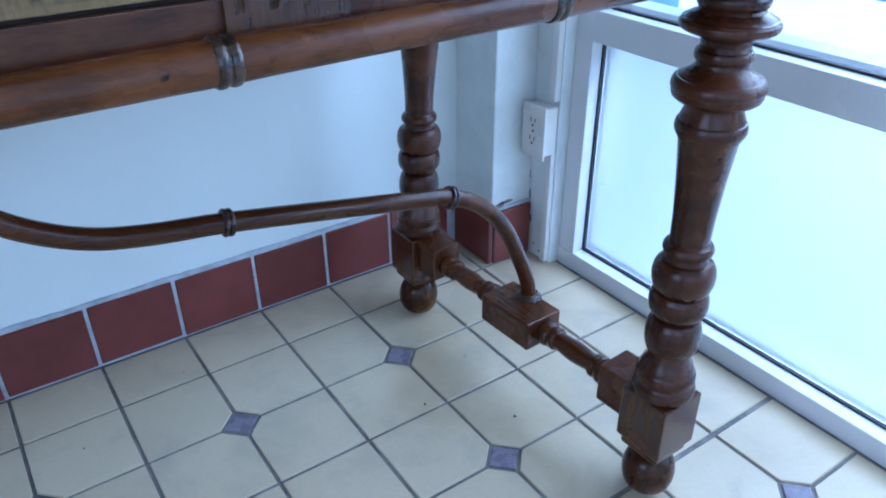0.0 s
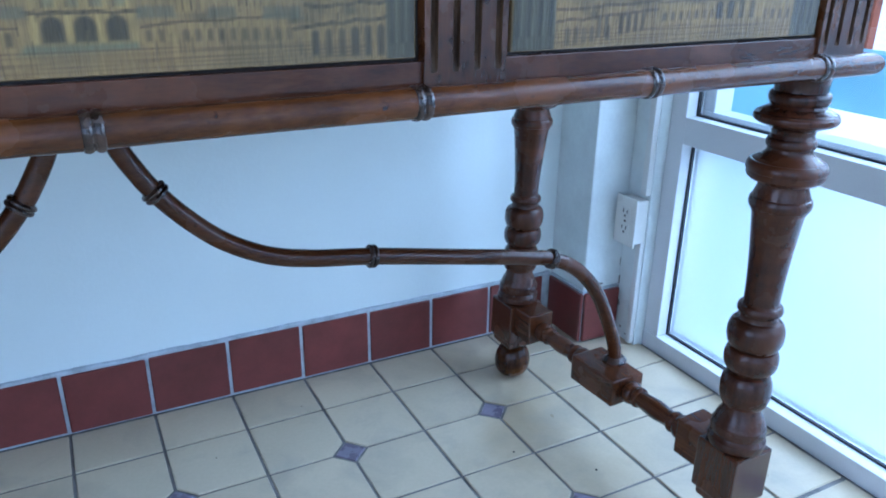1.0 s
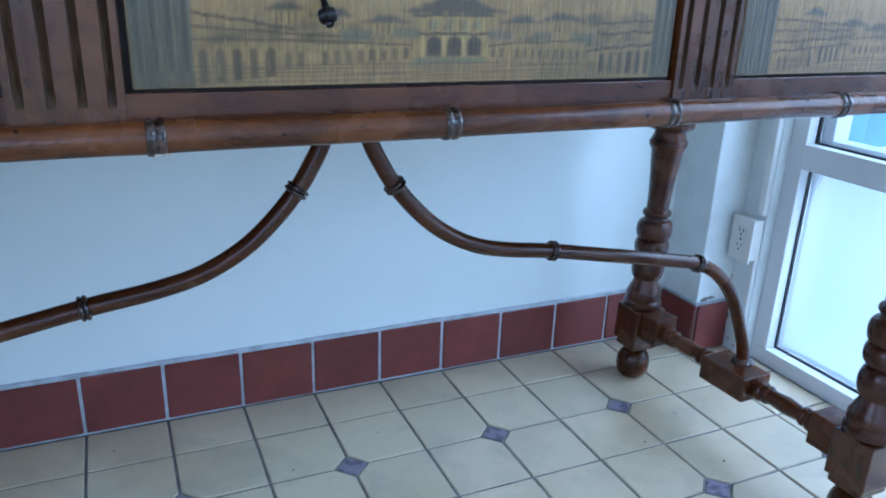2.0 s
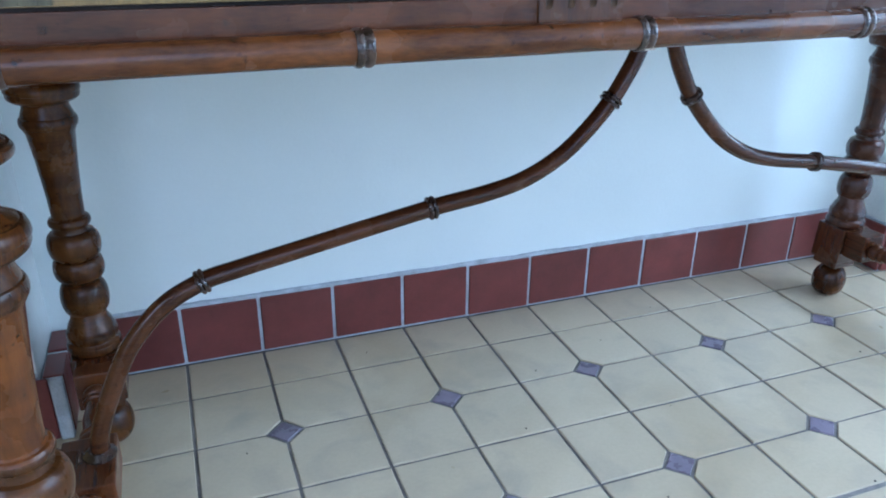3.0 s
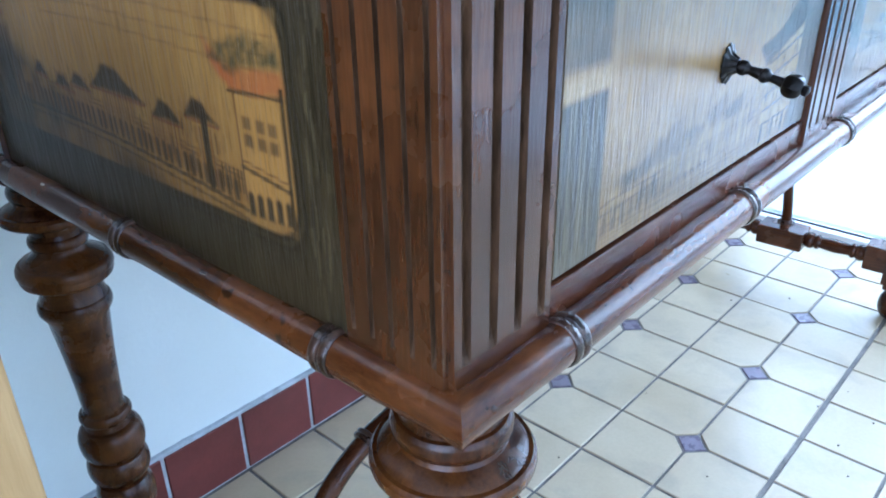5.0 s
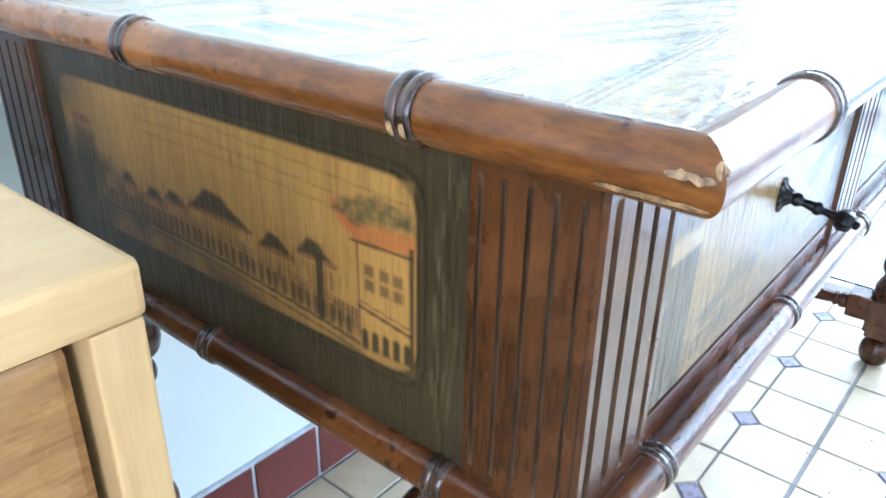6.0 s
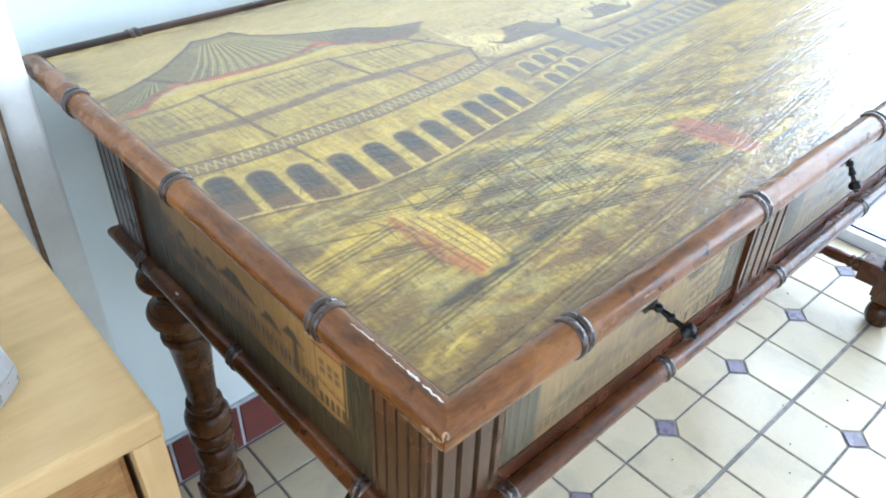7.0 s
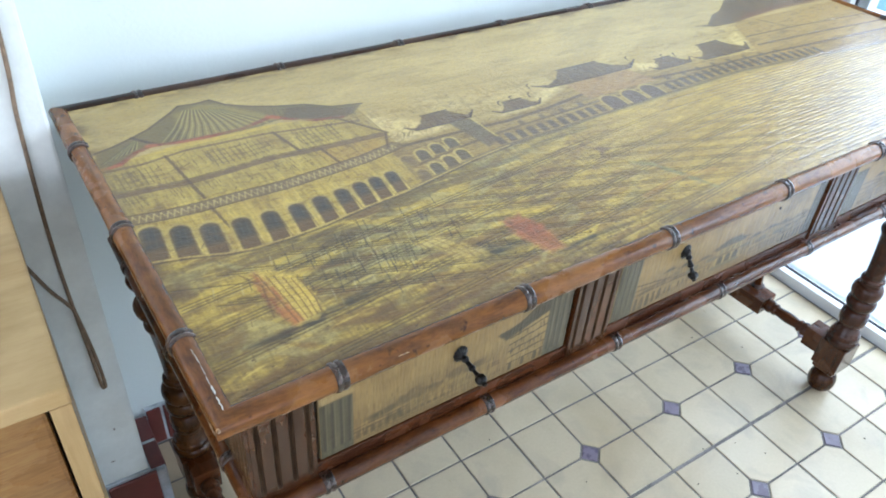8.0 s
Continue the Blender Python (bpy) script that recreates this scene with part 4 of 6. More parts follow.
    c.lay(strip * (V < 0.045) * (U > -0.36) * 0.42 * broad, (0.19, 0.12, 0.05))
    c.lay(strip * (V < 0.045) * (U > -0.36) * 0.35 * fine, (0.46, 0.33, 0.12))
    c.poly([(-0.35, 0.014), (-0.335, 0.045), (-0.372, 0.094), (-0.352, 0.100), (-0.30, 0.060), (-0.275, 0.036), (-0.262, 0.020)], (0.60, 0.47, 0.215), 0.75, 0.006)
    for pts in ([(-0.185, 0.014), (-0.14, 0.014), (-0.13, 0.024), (-0.18, 0.030)], [(-0.120, 0.020), (-0.065, 0.042), (-0.070, 0.058), (-0.112, 0.042)], [(0.085, 0.032), (0.118, 0.026), (0.125, 0.044), (0.09, 0.058)], [(0.29, 0.010), (0.325, 0.03), (0.345, 0.075), (0.31, 0.060)]):
        c.poly(pts, (0.58, 0.46, 0.21), 0.8, 0.004)
    for k in range(26):
        u = rr.choice((rr.uniform(-0.335, -0.28), rr.uniform(-0.33, -0.29), rr.uniform(0.085, 0.125)))
        v = 0.022 + rr.uniform(0, 0.018)
        c.line([(u, v), (u + 0.006, v + 0.008)], 0.0012, (0.24, 0.17, 0.07), 0.7)
    c.line([(-0.362, 0.008), (-0.30, 0.006), (-0.25, 0.004), (-0.19, 0.000), (-0.12, 0.004), (-0.05, 0.014), (0.09, 0.006), (0.2, -0.004), (0.33, -0.010), (0.46, -0.020), (0.65, -0.034)], 0.0055, dim, 0.8)
    c.line([(-0.362, -0.040), (-0.27, -0.025), (-0.20, -0.018), (-0.06, -0.012), (0.09, -0.012), (0.33, -0.026)], 0.004, dim, 0.65)
    c.line([(0.345, 0.052), (0.47, 0.046), (0.65, 0.030)], 0.0035, dim, 0.7)
    c.line([(0.335, 0.020), (0.48, 0.012), (0.65, -0.004)], 0.0045, dim, 0.8)
    c.line([(0.43, 0.096), (0.455, 0.050)], 0.003, dim, 0.6)
    c.poly([(-0.259, 0.030), (-0.228, 0.028), (-0.226, -0.030), (-0.248, -0.042)], (0.165, 0.125, 0.070), 0.9, 0.002)
    c.line([(-0.226, 0.026), (-0.224, -0.030)], 0.003, (0.50, 0.38, 0.13), 0.6)
    c.poly([(-0.05, 0.0), (0.08, 0.0), (0.066, 0.050), (-0.05, 0.048)], (0.36, 0.215, 0.085), 0.9, 0.0015)
    tiles = (0.125, 0.068, 0.036)
    for u, v, w, h in ((-0.263, 0.031, 0.082, 0.030), (-0.150, 0.020, 0.064, 0.024), (0.002, 0.050, 0.160, 0.040), (0.146, 0.024, 0.070, 0.030), (0.258, 0.018, 0.105, 0.046)):
        tip = 0.34 * h
        c.poly([(u - 0.62 * w, v + tip), (u - 0.50 * w, v - 0.02 * h), (u + 0.46 * w, v - 0.06 * h), (u + 0.62 * w, v + tip * 1.2), (u + 0.47 * w, v + 0.22 * h), (u + 0.34 * w, v + 0.50 * h), (u + 0.24 * w, v + h), (u - 0.20 * w, v + h), (u - 0.33 * w, v + 0.45 * h), (u - 0.47 * w, v + 0.20 * h)], tiles, 0.97, 0.0014, 0.0008, tex=0.8 + 0.2 * vert)
        c.line([(u - 0.22 * w, v + h), (u + 0.26 * w, v + h)], 0.0026, (0.080, 0.045, 0.026), 0.85)
        c.line([(u - 0.62 * w, v + tip * 1.2), (u - 0.50 * w, v + 0.02 * h), (u, v - 0.05 * h), (u + 0.47 * w, v - 0.02 * h), (u + 0.63 * w, v + tip * 1.4)], 0.0026, (0.080, 0.045, 0.026), 0.85)
        for q in range(7):
            c.line([(u + (0.05 * q - 0.15) * w, v + 0.9 * h), (u + (0.115 * q - 0.36) * w, v + 0.1 * h)], 0.0012, (0.21, 0.135, 0.062), 0.5)
    c.poly([(0.300, 0.122), (0.325, 0.116), (0.370, 0.146), (0.4025, 0.156), (0.455, 0.190), (0.52, 0.198), (0.62, 0.170), (0.6525, 0.150), (0.6525, 0.118), (0.54, 0.122), (0.44, 0.112), (0.375, 0.103), (0.330, 0.106)], tiles, 0.97, 0.0014, 0.0008, tex=0.8 + 0.2 * vert)
    c.poly([(0.385, 0.104), (0.44, 0.128), (0.56, 0.132), (0.6525, 0.118), (0.6525, 0.110), (0.5, 0.114)], (0.20, 0.085, 0.045), 0.8, 0.004)
    for u, v in ((-0.172, 0.038), (-0.148, 0.044), (-0.120, 0.040), (0.122, 0.036), (0.150, 0.052), (0.172, 0.048), (0.092, 0.070), (-0.104, 0.062)):
        c.line([(u, v), (u + 0.002, v + 0.009), (u + 0.006, v + 0.011)], 0.0024, (0.115, 0.066, 0.036), 0.9)
    hole = (0.085, 0.062, 0.042)
    for k in range(4):
        for u, v, w, h in ((-0.352 + 0.0225 * k, -0.036 + 0.0042 * k, 0.0150, 0.022), (-0.352 + 0.0215 * k, -0.069 + 0.0055 * k, 0.0145, 0.022)):
            c.poly(arch_pts(u, v, w + 0.005, h + 0.004, 0.002), (0.50, 0.375, 0.125), 0.8, 0.001)
            c.poly(arch_pts(u, v, w, h, 0.002), hole, 0.85, 0.001)
    for k in range(38):
        u = -0.228 + 0.0172 * k
        b = float(np.interp(u, [p[0] for p in base], [p[1] for p in base])) + 0.004
        if not -0.055 < u < 0.072:
            c.poly(arch_pts(u, b, 0.0100, 0.020 if u < 0.1 else 0.024, 0.001), hole, 0.8, 0.0012)
        if k % 2 and u > -0.2 and not -0.06 < u < 0.07:
            c.poly(arch_pts(u, b + 0.027, 0.008, 0.010, 0.001), hole, 0.6, 0.0012)
    for u in (-0.028, 0.010, 0.046):
        c.poly(arch_pts(u, -0.040, 0.033, 0.040, 0.002), (0.46, 0.34, 0.12), 0.7, 0.001)
        c.poly(arch_pts(u, -0.040, 0.028, 0.036, 0.002), (0.115, 0.075, 0.060), 0.9, 0.001)
    c.line([(p[0], p[1] - 0.001) for p in base if p[0] > -0.4], 0.006, (0.13, 0.100, 0.058), 0.7, 0.002)
    # the near pavilion
    wall, band = (0.50, 0.365, 0.075), (0.200, 0.120, 0.050)
    c.poly([(-0.6525, -0.066), (-0.62, -0.075), (-0.588, -0.086), (-0.563, -0.0915), (-0.522, -0.0915), (-0.484, -0.0884), (-0.435, -0.081), (-0.385, -0.076), (-0.362, -0.070), (-0.356, 0.012), (-0.338, 0.040), (-0.372, 0.100), (-0.44, 0.124), (-0.55, 0.130), (-0.6525, 0.116)], wall, 1.0, 0.0014)
    inside = (U < -0.340) & (below < 0.0) & (V < 0.118)
    upper = inside & (V > 0.012)
    c.lay(upper * 0.45, (0.40, 0.315, 0.090))
    c.lay(inside * 0.42 * vert, (0.23, 0.145, 0.048))
    c.lay(inside * 0.40 * c.grain(0.02, 0.02, 4, 0.5, 0.75), (0.27, 0.155, 0.050))
    c.lay(inside * 0.35 * c.grain(0.012, 0.05, 3, 0.5, 0.8), (0.62, 0.48, 0.13))
    c.lay(inside * np.clip((-0.615 - U) / 0.035, 0, 1) * 0.5, (0.20, 0.14, 0.06))
    c.lay(inside * np.clip((U + 0.40) / 0.05, 0, 1) * 0.45, (0.27, 0.17, 0.06))
    c.poly([(-0.43, 0.05), (-0.36, 0.045), (-0.345, 0.010), (-0.43, 0.004)], (0.43, 0.26, 0.065), 0.5, 0.006)
    c.line([(-0.6525, 0.106), (-0.61, 0.104), (-0.56, 0.112), (-0.47, 0.107), (-0.39, 0.092), (-0.355, 0.086)], 0.0045, band, 0.75)
    c.line([(-0.6525, 0.054), (-0.62, 0.051), (-0.58, 0.047), (-0.535, 0.048), (-0.483, 0.052), (-0.43, 0.047), (-0.345, 0.042)], 0.0095, band, 0.85)
    c.line([(-0.6525, 0.0605), (-0.62, 0.057), (-0.58, 0.053), (-0.535, 0.054), (-0.483, 0.058), (-0.43, 0.053), (-0.345, 0.047)], 0.0014, (0.11, 0.07, 0.03), 0.7)
    low = [(-0.6525, 0.006), (-0.62, 0.000), (-0.585, -0.003), (-0.543, -0.003), (-0.494, -0.005), (-0.438, -0.001), (-0.39, 0.003), (-0.345, 0.012)]
    c.line(low, 0.0160, (0.225, 0.155, 0.072), 0.9)
    for d in (-0.0085, 0.0085):
        c.line([(u, v + d) for u, v in low], 0.0018, (0.12, 0.072, 0.030), 0.85)
    for k in range(46):
        u = -0.650 + k * 0.0066
        v = float(np.interp(u, [p[0] for p in low], [p[1] for p in low]))
        c.line([(u, v - 0.006), (u + 0.0035, v + 0.005), (u + 0.006, v - 0.003)], 0.0013, (0.50, 0.39, 0.17), 0.7)
    for a, b, w in (((-0.583, 0.110), (-0.574, 0.010), 0.0038), ((-0.574, -0.008), (-0.570, -0.050), 0.003), ((-0.458, 0.106), (-0.448, 0.052), 0.0040), ((-0.425, 0.045), (-0.420, 0.008), 0.0035), ((-0.372, 0.098), (-0.338, 0.044), 0.004), ((-0.340, 0.044), (-0.357, 0.010), 0.003)):
        c.line([a, b], w, (0.13, 0.075, 0.030), 0.8)
    for cx, cy, n in ((-0.630, 0.080, 4), (-0.606, 0.080, 3), (-0.530, 0.082, 4), (-0.505, 0.082, 4), (-0.483, 0.084, 3), (-0.425, 0.078, 4), (-0.400, 0.075, 4)):
        for q in range(n):
            c.line([(cx - 0.009 + q * 0.006, cy - 0.018), (cx - 0.010 + q * 0.006, cy + 0.016)], 0.0013, (0.19, 0.125, 0.045), 0.75)
            c.line([(cx - 0.011, cy - 0.014 + q * 0.009), (cx + 0.011, cy - 0.014 + q * 0.009)], 0.0012, (0.19, 0.125, 0.045), 0.7)
    for k in range(70):
        u, v = rr.uniform(-0.65, -0.37), rr.choice((0.028, 0.080)) + rr.uniform(-0.014, 0.014)
        c.line([(u, v), (u - 0.002, v + rr.uniform(0.008, 0.022))], 0.0011, (0.17, 0.10, 0.035), 0.6)
    roof = [(-0.6525, 0.116), (-0.6480, 0.1490), (-0.6273, 0.1551), (-0.6023, 0.1668), (-0.5816, 0.1779), (-0.5473, 0.2060), (-0.5340, 0.2190), (-0.5131, 0.2162), (-0.4946, 0.2185), (-0.4814, 0.1980), (-0.4582, 0.1810), (-0.4279, 0.1660), (-0.394, 0.1545), (-0.3666, 0.1340), (-0.3290, 0.1250), (-0.3500, 0.1060), (-0.374, 0.0997), (-0.3923, 0.1091),
            (-0.4346, 0.1309), (-0.4737, 0.1260), (-0.5085, 0.1260), (-0.5411, 0.1280), (-0.5708, 0.1353), (-0.5900, 0.1370), (-0.6091, 0.1314), (-0.6292, 0.1150)]
    c.poly(roof, (0.215, 0.158, 0.062), 1.0, 0.0014, 0.0006)
    c.poly([(-0.545, 0.200), (-0.51, 0.213), (-0.490, 0.205), (-0.45, 0.155), (-0.44, 0.132), (-0.50, 0.127), (-0.55, 0.133)], (0.31, 0.235, 0.080), 0.8, 0.004)
    for q in range(26):
        c.line([(-0.532 + 0.0016 * q, 0.205 - 0.0006 * q), (-0.556 + 0.0036 * q, 0.165 - 0.0004 * q), (-0.578 + 0.0052 * q, 0.138 - 0.0003 * q)], 0.0013, (0.085, 0.068, 0.032) if q % 2 else (0.40, 0.33, 0.14), 0.7)
    for q in range(14):
        c.line([(-0.598 - 0.0008 * q, 0.162 - 0.0006 * q), (-0.606 - 0.0032 * q, 0.138 - 0.0012 * q)], 0.0013, (0.085, 0.068, 0.032) if q % 2 else (0.38, 0.31, 0.13), 0.7)
    for q in range(16):
        c.line([(-0.435 + 0.0055 * q, 0.160 - 0.0023 * q), (-0.440 + 0.0060 * q, 0.136 - 0.0022 * q)], 0.0012, (0.10, 0.075, 0.036), 0.6)
    c.line(roof[1:15], 0.0034, (0.130, 0.085, 0.045), 0.9)
    c.line([(-0.5814, 0.137), (-0.592, 0.150), (-0.604, 0.166)], 0.005, (0.115, 0.070, 0.038), 0.85)
    c.poly([(-0.4346, 0.133), (-0.418, 0.156), (-0.394, 0.150), (-0.362, 0.128), (-0.340, 0.122), (-0.352, 0.107), (-0.374, 0.101)], (0.150, 0.095, 0.052), 0.75, 0.003)
    c.line([(-0.6525, 0.112), (-0.6400, 0.1125), (-0.6292, 0.1155), (-0.6091, 0.1310), (-0.5900, 0.1385), (-0.5587, 0.1330), (-0.5198, 0.1300), (-0.4850, 0.1305), (-0.4430, 0.1430), (-0.4300, 0.1300), (-0.3994, 0.1106), (-0.3676, 0.1040)], 0.0065, (0.28, 0.075, 0.034), 0.9, 0.002, tex=0.35 + 0.65 * c.grain(0.02, 0.01, 4, 0.35, 0.6))
    for u, v, a, b, t in ((-0.443, 0.141, 0.013, 0.006, -40), (-0.590, 0.139, 0.010, 0.006, 0), (-0.636, 0.113, 0.012, 0.004, 8), (-0.545, 0.131, 0.03, 0.004, -5)):
        c.blob(u, v, a, b, t, (0.42, 0.13, 0.055), 0.8)
    feet = [(-0.645, -0.070), (-0.619, -0.079), (-0.593, -0.087), (-0.563, -0.0915), (-0.534, -0.0925), (-0.505, -0.0915), (-0.478, -0.0885), (-0.452, -0.085), (-0.429, -0.081), (-0.409, -0.078), (-0.388, -0.075)]
    for k, (u, v) in enumerate(feet):
        w, h = 0.0205 - 0.0006 * k, 0.057 - 0.0016 * k
        c.poly(arch_pts(u, v, w + 0.0062, h + 0.004, 0.005), (0.56, 0.42, 0.125), 0.85, 0.0012)
        c.poly(arch_pts(u, v, w, h, 0.005), (0.150, 0.082, 0.034), 0.95, 0.0010)
        c.poly(arch_pts(u + 0.0022, v + 0.020, w * 0.94, h - 0.021, 0.003), (0.058, 0.053, 0.044), 0.92, 0.0055)
        c.line([(u + 0.011, v), (u + 0.013, v + h * 0.62)], 0.0016, (0.17, 0.095, 0.035), 0.6)
        for q in range(3):
            c.line([(u - 0.006 + 0.006 * q, v + 0.024), (u - 0.002 + 0.006 * q, v + h - 0.008)], 0.0009, (0.16, 0.14, 0.09), 0.4)
    c.line([(p[0], p[1] - 0.0012) for p in base if p[0] < -0.2], 0.0022, (0.50, 0.36, 0.12), 0.7)
    c.line([(p[0], p[1] - 0.0042) for p in base if p[0] < -0.2], 0.0020, (0.11, 0.072, 0.034), 0.8)
    # crackle and grime of age over everything
    low_part = np.clip((0.12 - V) / 0.03, 0.22, 1)
    c.lay(0.34 * low_part * c.grain(0.02, 0.006, 5, 0.55, 0.75, 0.4), (0.160, 0.090, 0.034))
    c.lay(0.28 * low_part * np.clip((U < -0.1) + 0.3, 0, 1) * c.grain(0.004, 0.012, 3, 0.56, 0.74), (0.130, 0.076, 0.030))
    for k in range(260):
        u, v = rr.uniform(-0.64, -0.05), rr.uniform(-0.255, 0.10)
        c.line([(u, v), (u + rr.uniform(-0.004, 0.012), v + rr.uniform(-0.010, 0.010))], 0.0010, (0.105, 0.058, 0.024), rr.uniform(0.3, 0.7), 0.0008)
    c.lay(land * (1 - left) * 0.30 * (0.4 + 0.6 * broad), (0.50, 0.36, 0.125))
    c.tone(1.34, 0.945, (1.04, 0.96, 0.73))
    return c.board("painted_scene", lambda u, v, h: (u, v, 0.72905 + h), M["lacquer_top"], top, "pavilions and a quay painted in ochre and olive lacquer")


# ---- drawer fronts: arcaded towns between slate columns ----
def paint_drawer(d, x0, x1, kind):
    z0, z1 = 0.5722, 0.6893
    c = Canvas(steps(x0 + 0.0012, x1 - 0.0012, 0.0011), steps(z0, z1, 0.0011), (0.37, 0.262, 0.108), 50 + kind)
    U, V, rr = c.U, c.V, random.Random(70 + kind)
    c.rough = c.grain(0.006, 0.006, 3, 0.2, 0.8)
    vert, broad, fine = c.grain(0.0022, 0.05, 3), c.grain(0.05, 0.03, 4), c.grain(0.0015, 0.012, 3)
    slate, deep, ink, brown = (0.086, 0.092, 0.066), (0.046, 0.050, 0.038), (0.052, 0.044, 0.028), (0.120, 0.076, 0.034)
    c.lay(0.45 * vert, (0.27, 0.185, 0.075))
    c.lay(0.5 * broad, (0.43, 0.315, 0.140))
    c.lay(0.35 * c.grain(0.02, 0.02, 4, 0.5, 0.8), (0.25, 0.165, 0.070))
    # clouded sky, slate towards the top and the ends
    sky = np.clip((V - 0.672 - 0.010 * np.sin((U - x0) * 21 + kind)) / 0.018, 0, 1) * (0.5 + 0.5 * broad)
    c.lay(0.55 * sky, slate)
    w = x1 - x0
    for fu, v, a, b, op in ((0.16, 0.672, 0.030, 0.020, 0.7), (0.86, 0.660, 0.040, 0.030, 0.75), (0.70, 0.676, 0.050, 0.014, 0.6), (0.80, 0.632, 0.026, 0.013, 0.6), (0.42, 0.684, 0.06, 0.010, 0.5)):
        c.blob(x0 + fu * w, v, a, b, 15, slate, op * (1.0 if kind == 1 else 0.55), tex=0.4 + 0.6 * broad, hard=0.8)
    c.lay(np.clip((0.600 - V) / 0.030, 0, 1) * 0.30 * broad, (0.22, 0.150, 0.070))

    def wall(a, b, v0, v1, rgb=(0.40, 0.285, 0.105), op=0.6):
        c.poly([(a, v0), (b, v0), (b, v1), (a, v1)], rgb, op, 0.0012, 0.001)

    def roof(u, v, rw, rh, rgb=slate):
        c.poly([(u - 0.62 * rw, v + 0.1 * rh), (u - 0.40 * rw, v + 0.45 * rh), (u - 0.22 * rw, v + rh), (u + 0.22 * rw, v + rh), (u + 0.42 * rw, v + 0.45 * rh), (u + 0.62 * rw, v + 0.15 * rh), (u + 0.3 * rw, v - 0.12 * rh), (u - 0.3 * rw, v - 0.12 * rh)], rgb, 0.82, 0.0016, 0.001)

    def arcade(a, b, va, vb, n, ha, hb, rgb=ink, op=0.7):
        for k in range(n):
            f = (k + 0.5) / n
            if rr.random() < 0.9:
                aw = abs(b - a) / n * rr.uniform(0.45, 0.62)
                c.poly(arch_pts(a + (b - a) * f, va + (vb - va) * f, aw, ha + (hb - ha) * f), rgb, op * rr.uniform(0.7, 1.1), 0.0010)

    def tier(a, b, va, vb, width=0.0014, rgb=brown, op=0.7):
        pts = [(a + (b - a) * q / 8, va + (vb - va) * q / 8 + rr.uniform(-0.0008, 0.0008)) for q in range(9)]
        c.line(pts, width, rgb, op)

    grove = (0.105, 0.100, 0.048)
    for a, b, va, vb in {0: [(x0 + 0.036, -0.36, 0.594, 0.606)], 1: [(-0.15, -0.03, 0.606, 0.600), (0.04, 0.175, 0.600, 0.612)], 2: [(0.31, 0.53, 0.604, 0.602)]}[kind]:
        for q in range(34):
            f = rr.random()
            c.blob(a + (b - a) * f, va + (vb - va) * f + rr.uniform(-0.012, 0.008), rr.uniform(0.006, 0.016), rr.uniform(0.003, 0.007), rr.uniform(-15, 15), grove, rr.uniform(0.25, 0.6), tex=0.3 + 0.7 * c.rough, hard=0.7)
    if kind == 0:
        arcade(x0 + 0.036, -0.42, 0.578, 0.584, 14, 0.010, 0.012, brown)
        tier(x0 + 0.034, -0.36, 0.5935, 0.5985)
        tier(x0 + 0.034, -0.36, 0.589, 0.594)
        arcade(-0.50, -0.37, 0.585, 0.586, 12, 0.010, 0.012, ink, 0.6)
        wall(-0.475, -0.37, 0.586, 0.603)
        for u, v, a, b in ((-0.50, 0.601, 0.020, 0.0055), (-0.47, 0.607, 0.026, 0.009), (-0.445, 0.603, 0.018, 0.007), (-0.415, 0.611, 0.020, 0.009), (-0.392, 0.608, 0.016, 0.006)):
            c.blob(u, v, a, b, 6, ink, 0.6, tex=0.4 + 0.6 * broad)
        # gabled house at the far end
        c.poly([(-0.350, 0.574), (-0.296, 0.574), (-0.296, 0.642), (-0.347, 0.624)], (0.40, 0.295, 0.115), 0.85, 0.0012)
        c.poly([(-0.366, 0.636), (-0.354, 0.6235), (-0.325, 0.634), (-0.296, 0.642), (-0.296, 0.676), (-0.306, 0.672), (-0.318, 0.655), (-0.338, 0.643)], (0.070, 0.068, 0.042), 0.92, 0.0014, 0.001)
        for q in range(9):
            c.line([(-0.300 - 0.003 * q, 0.668 - 0.0024 * q), (-0.305 - 0.0055 * q, 0.644 - 0.0022 * q)], 0.0012, (0.16, 0.14, 0.08), 0.5)
        for q in range(5):
            tier(-0.349, -0.297, 0.586 + 0.0095 * q, 0.588 + 0.0115 * q, 0.0018, ink, 0.75)
        arcade(-0.349, -0.297, 0.575, 0.575, 6, 0.011, 0.012, ink, 0.85)
        for q in range(26):
            u = rr.uniform(-0.346, -0.298)
            v = rr.uniform(0.590, 0.630)
            c.line([(u, v), (u, v + 0.006)], 0.0014, ink, 0.55)
    elif kind == 1:
        wall(-0.148, 0.115, 0.587, 0.598)
        arcade(-0.160, -0.110, 0.573, 0.578, 5, 0.021, 0.017, ink, 0.75)
        arcade(-0.108, -0.022, 0.582, 0.588, 11, 0.010, 0.007, ink, 0.6)
        arcade(0.036, 0.118, 0.588, 0.586, 13, 0.006, 0.007, ink, 0.6)
        arcade(0.118, 0.176, 0.577, 0.574, 7, 0.013, 0.019, deep, 0.85)
        tier(-0.160, -0.022, 0.600, 0.597, 0.0016)
        tier(-0.160, -0.05, 0.607, 0.601, 0.0016)
        tier(-0.160, -0.10, 0.615, 0.606, 0.0020)
        tier(0.036, 0.118, 0.596, 0.600, 0.0016)
        tier(0.118, 0.178, 0.592, 0.597, 0.0022, ink)
        tier(0.125, 0.178, 0.604, 0.606, 0.0022, ink, 0.6)
        tier(0.125, 0.178, 0.612, 0.613, 0.0016, ink, 0.5)
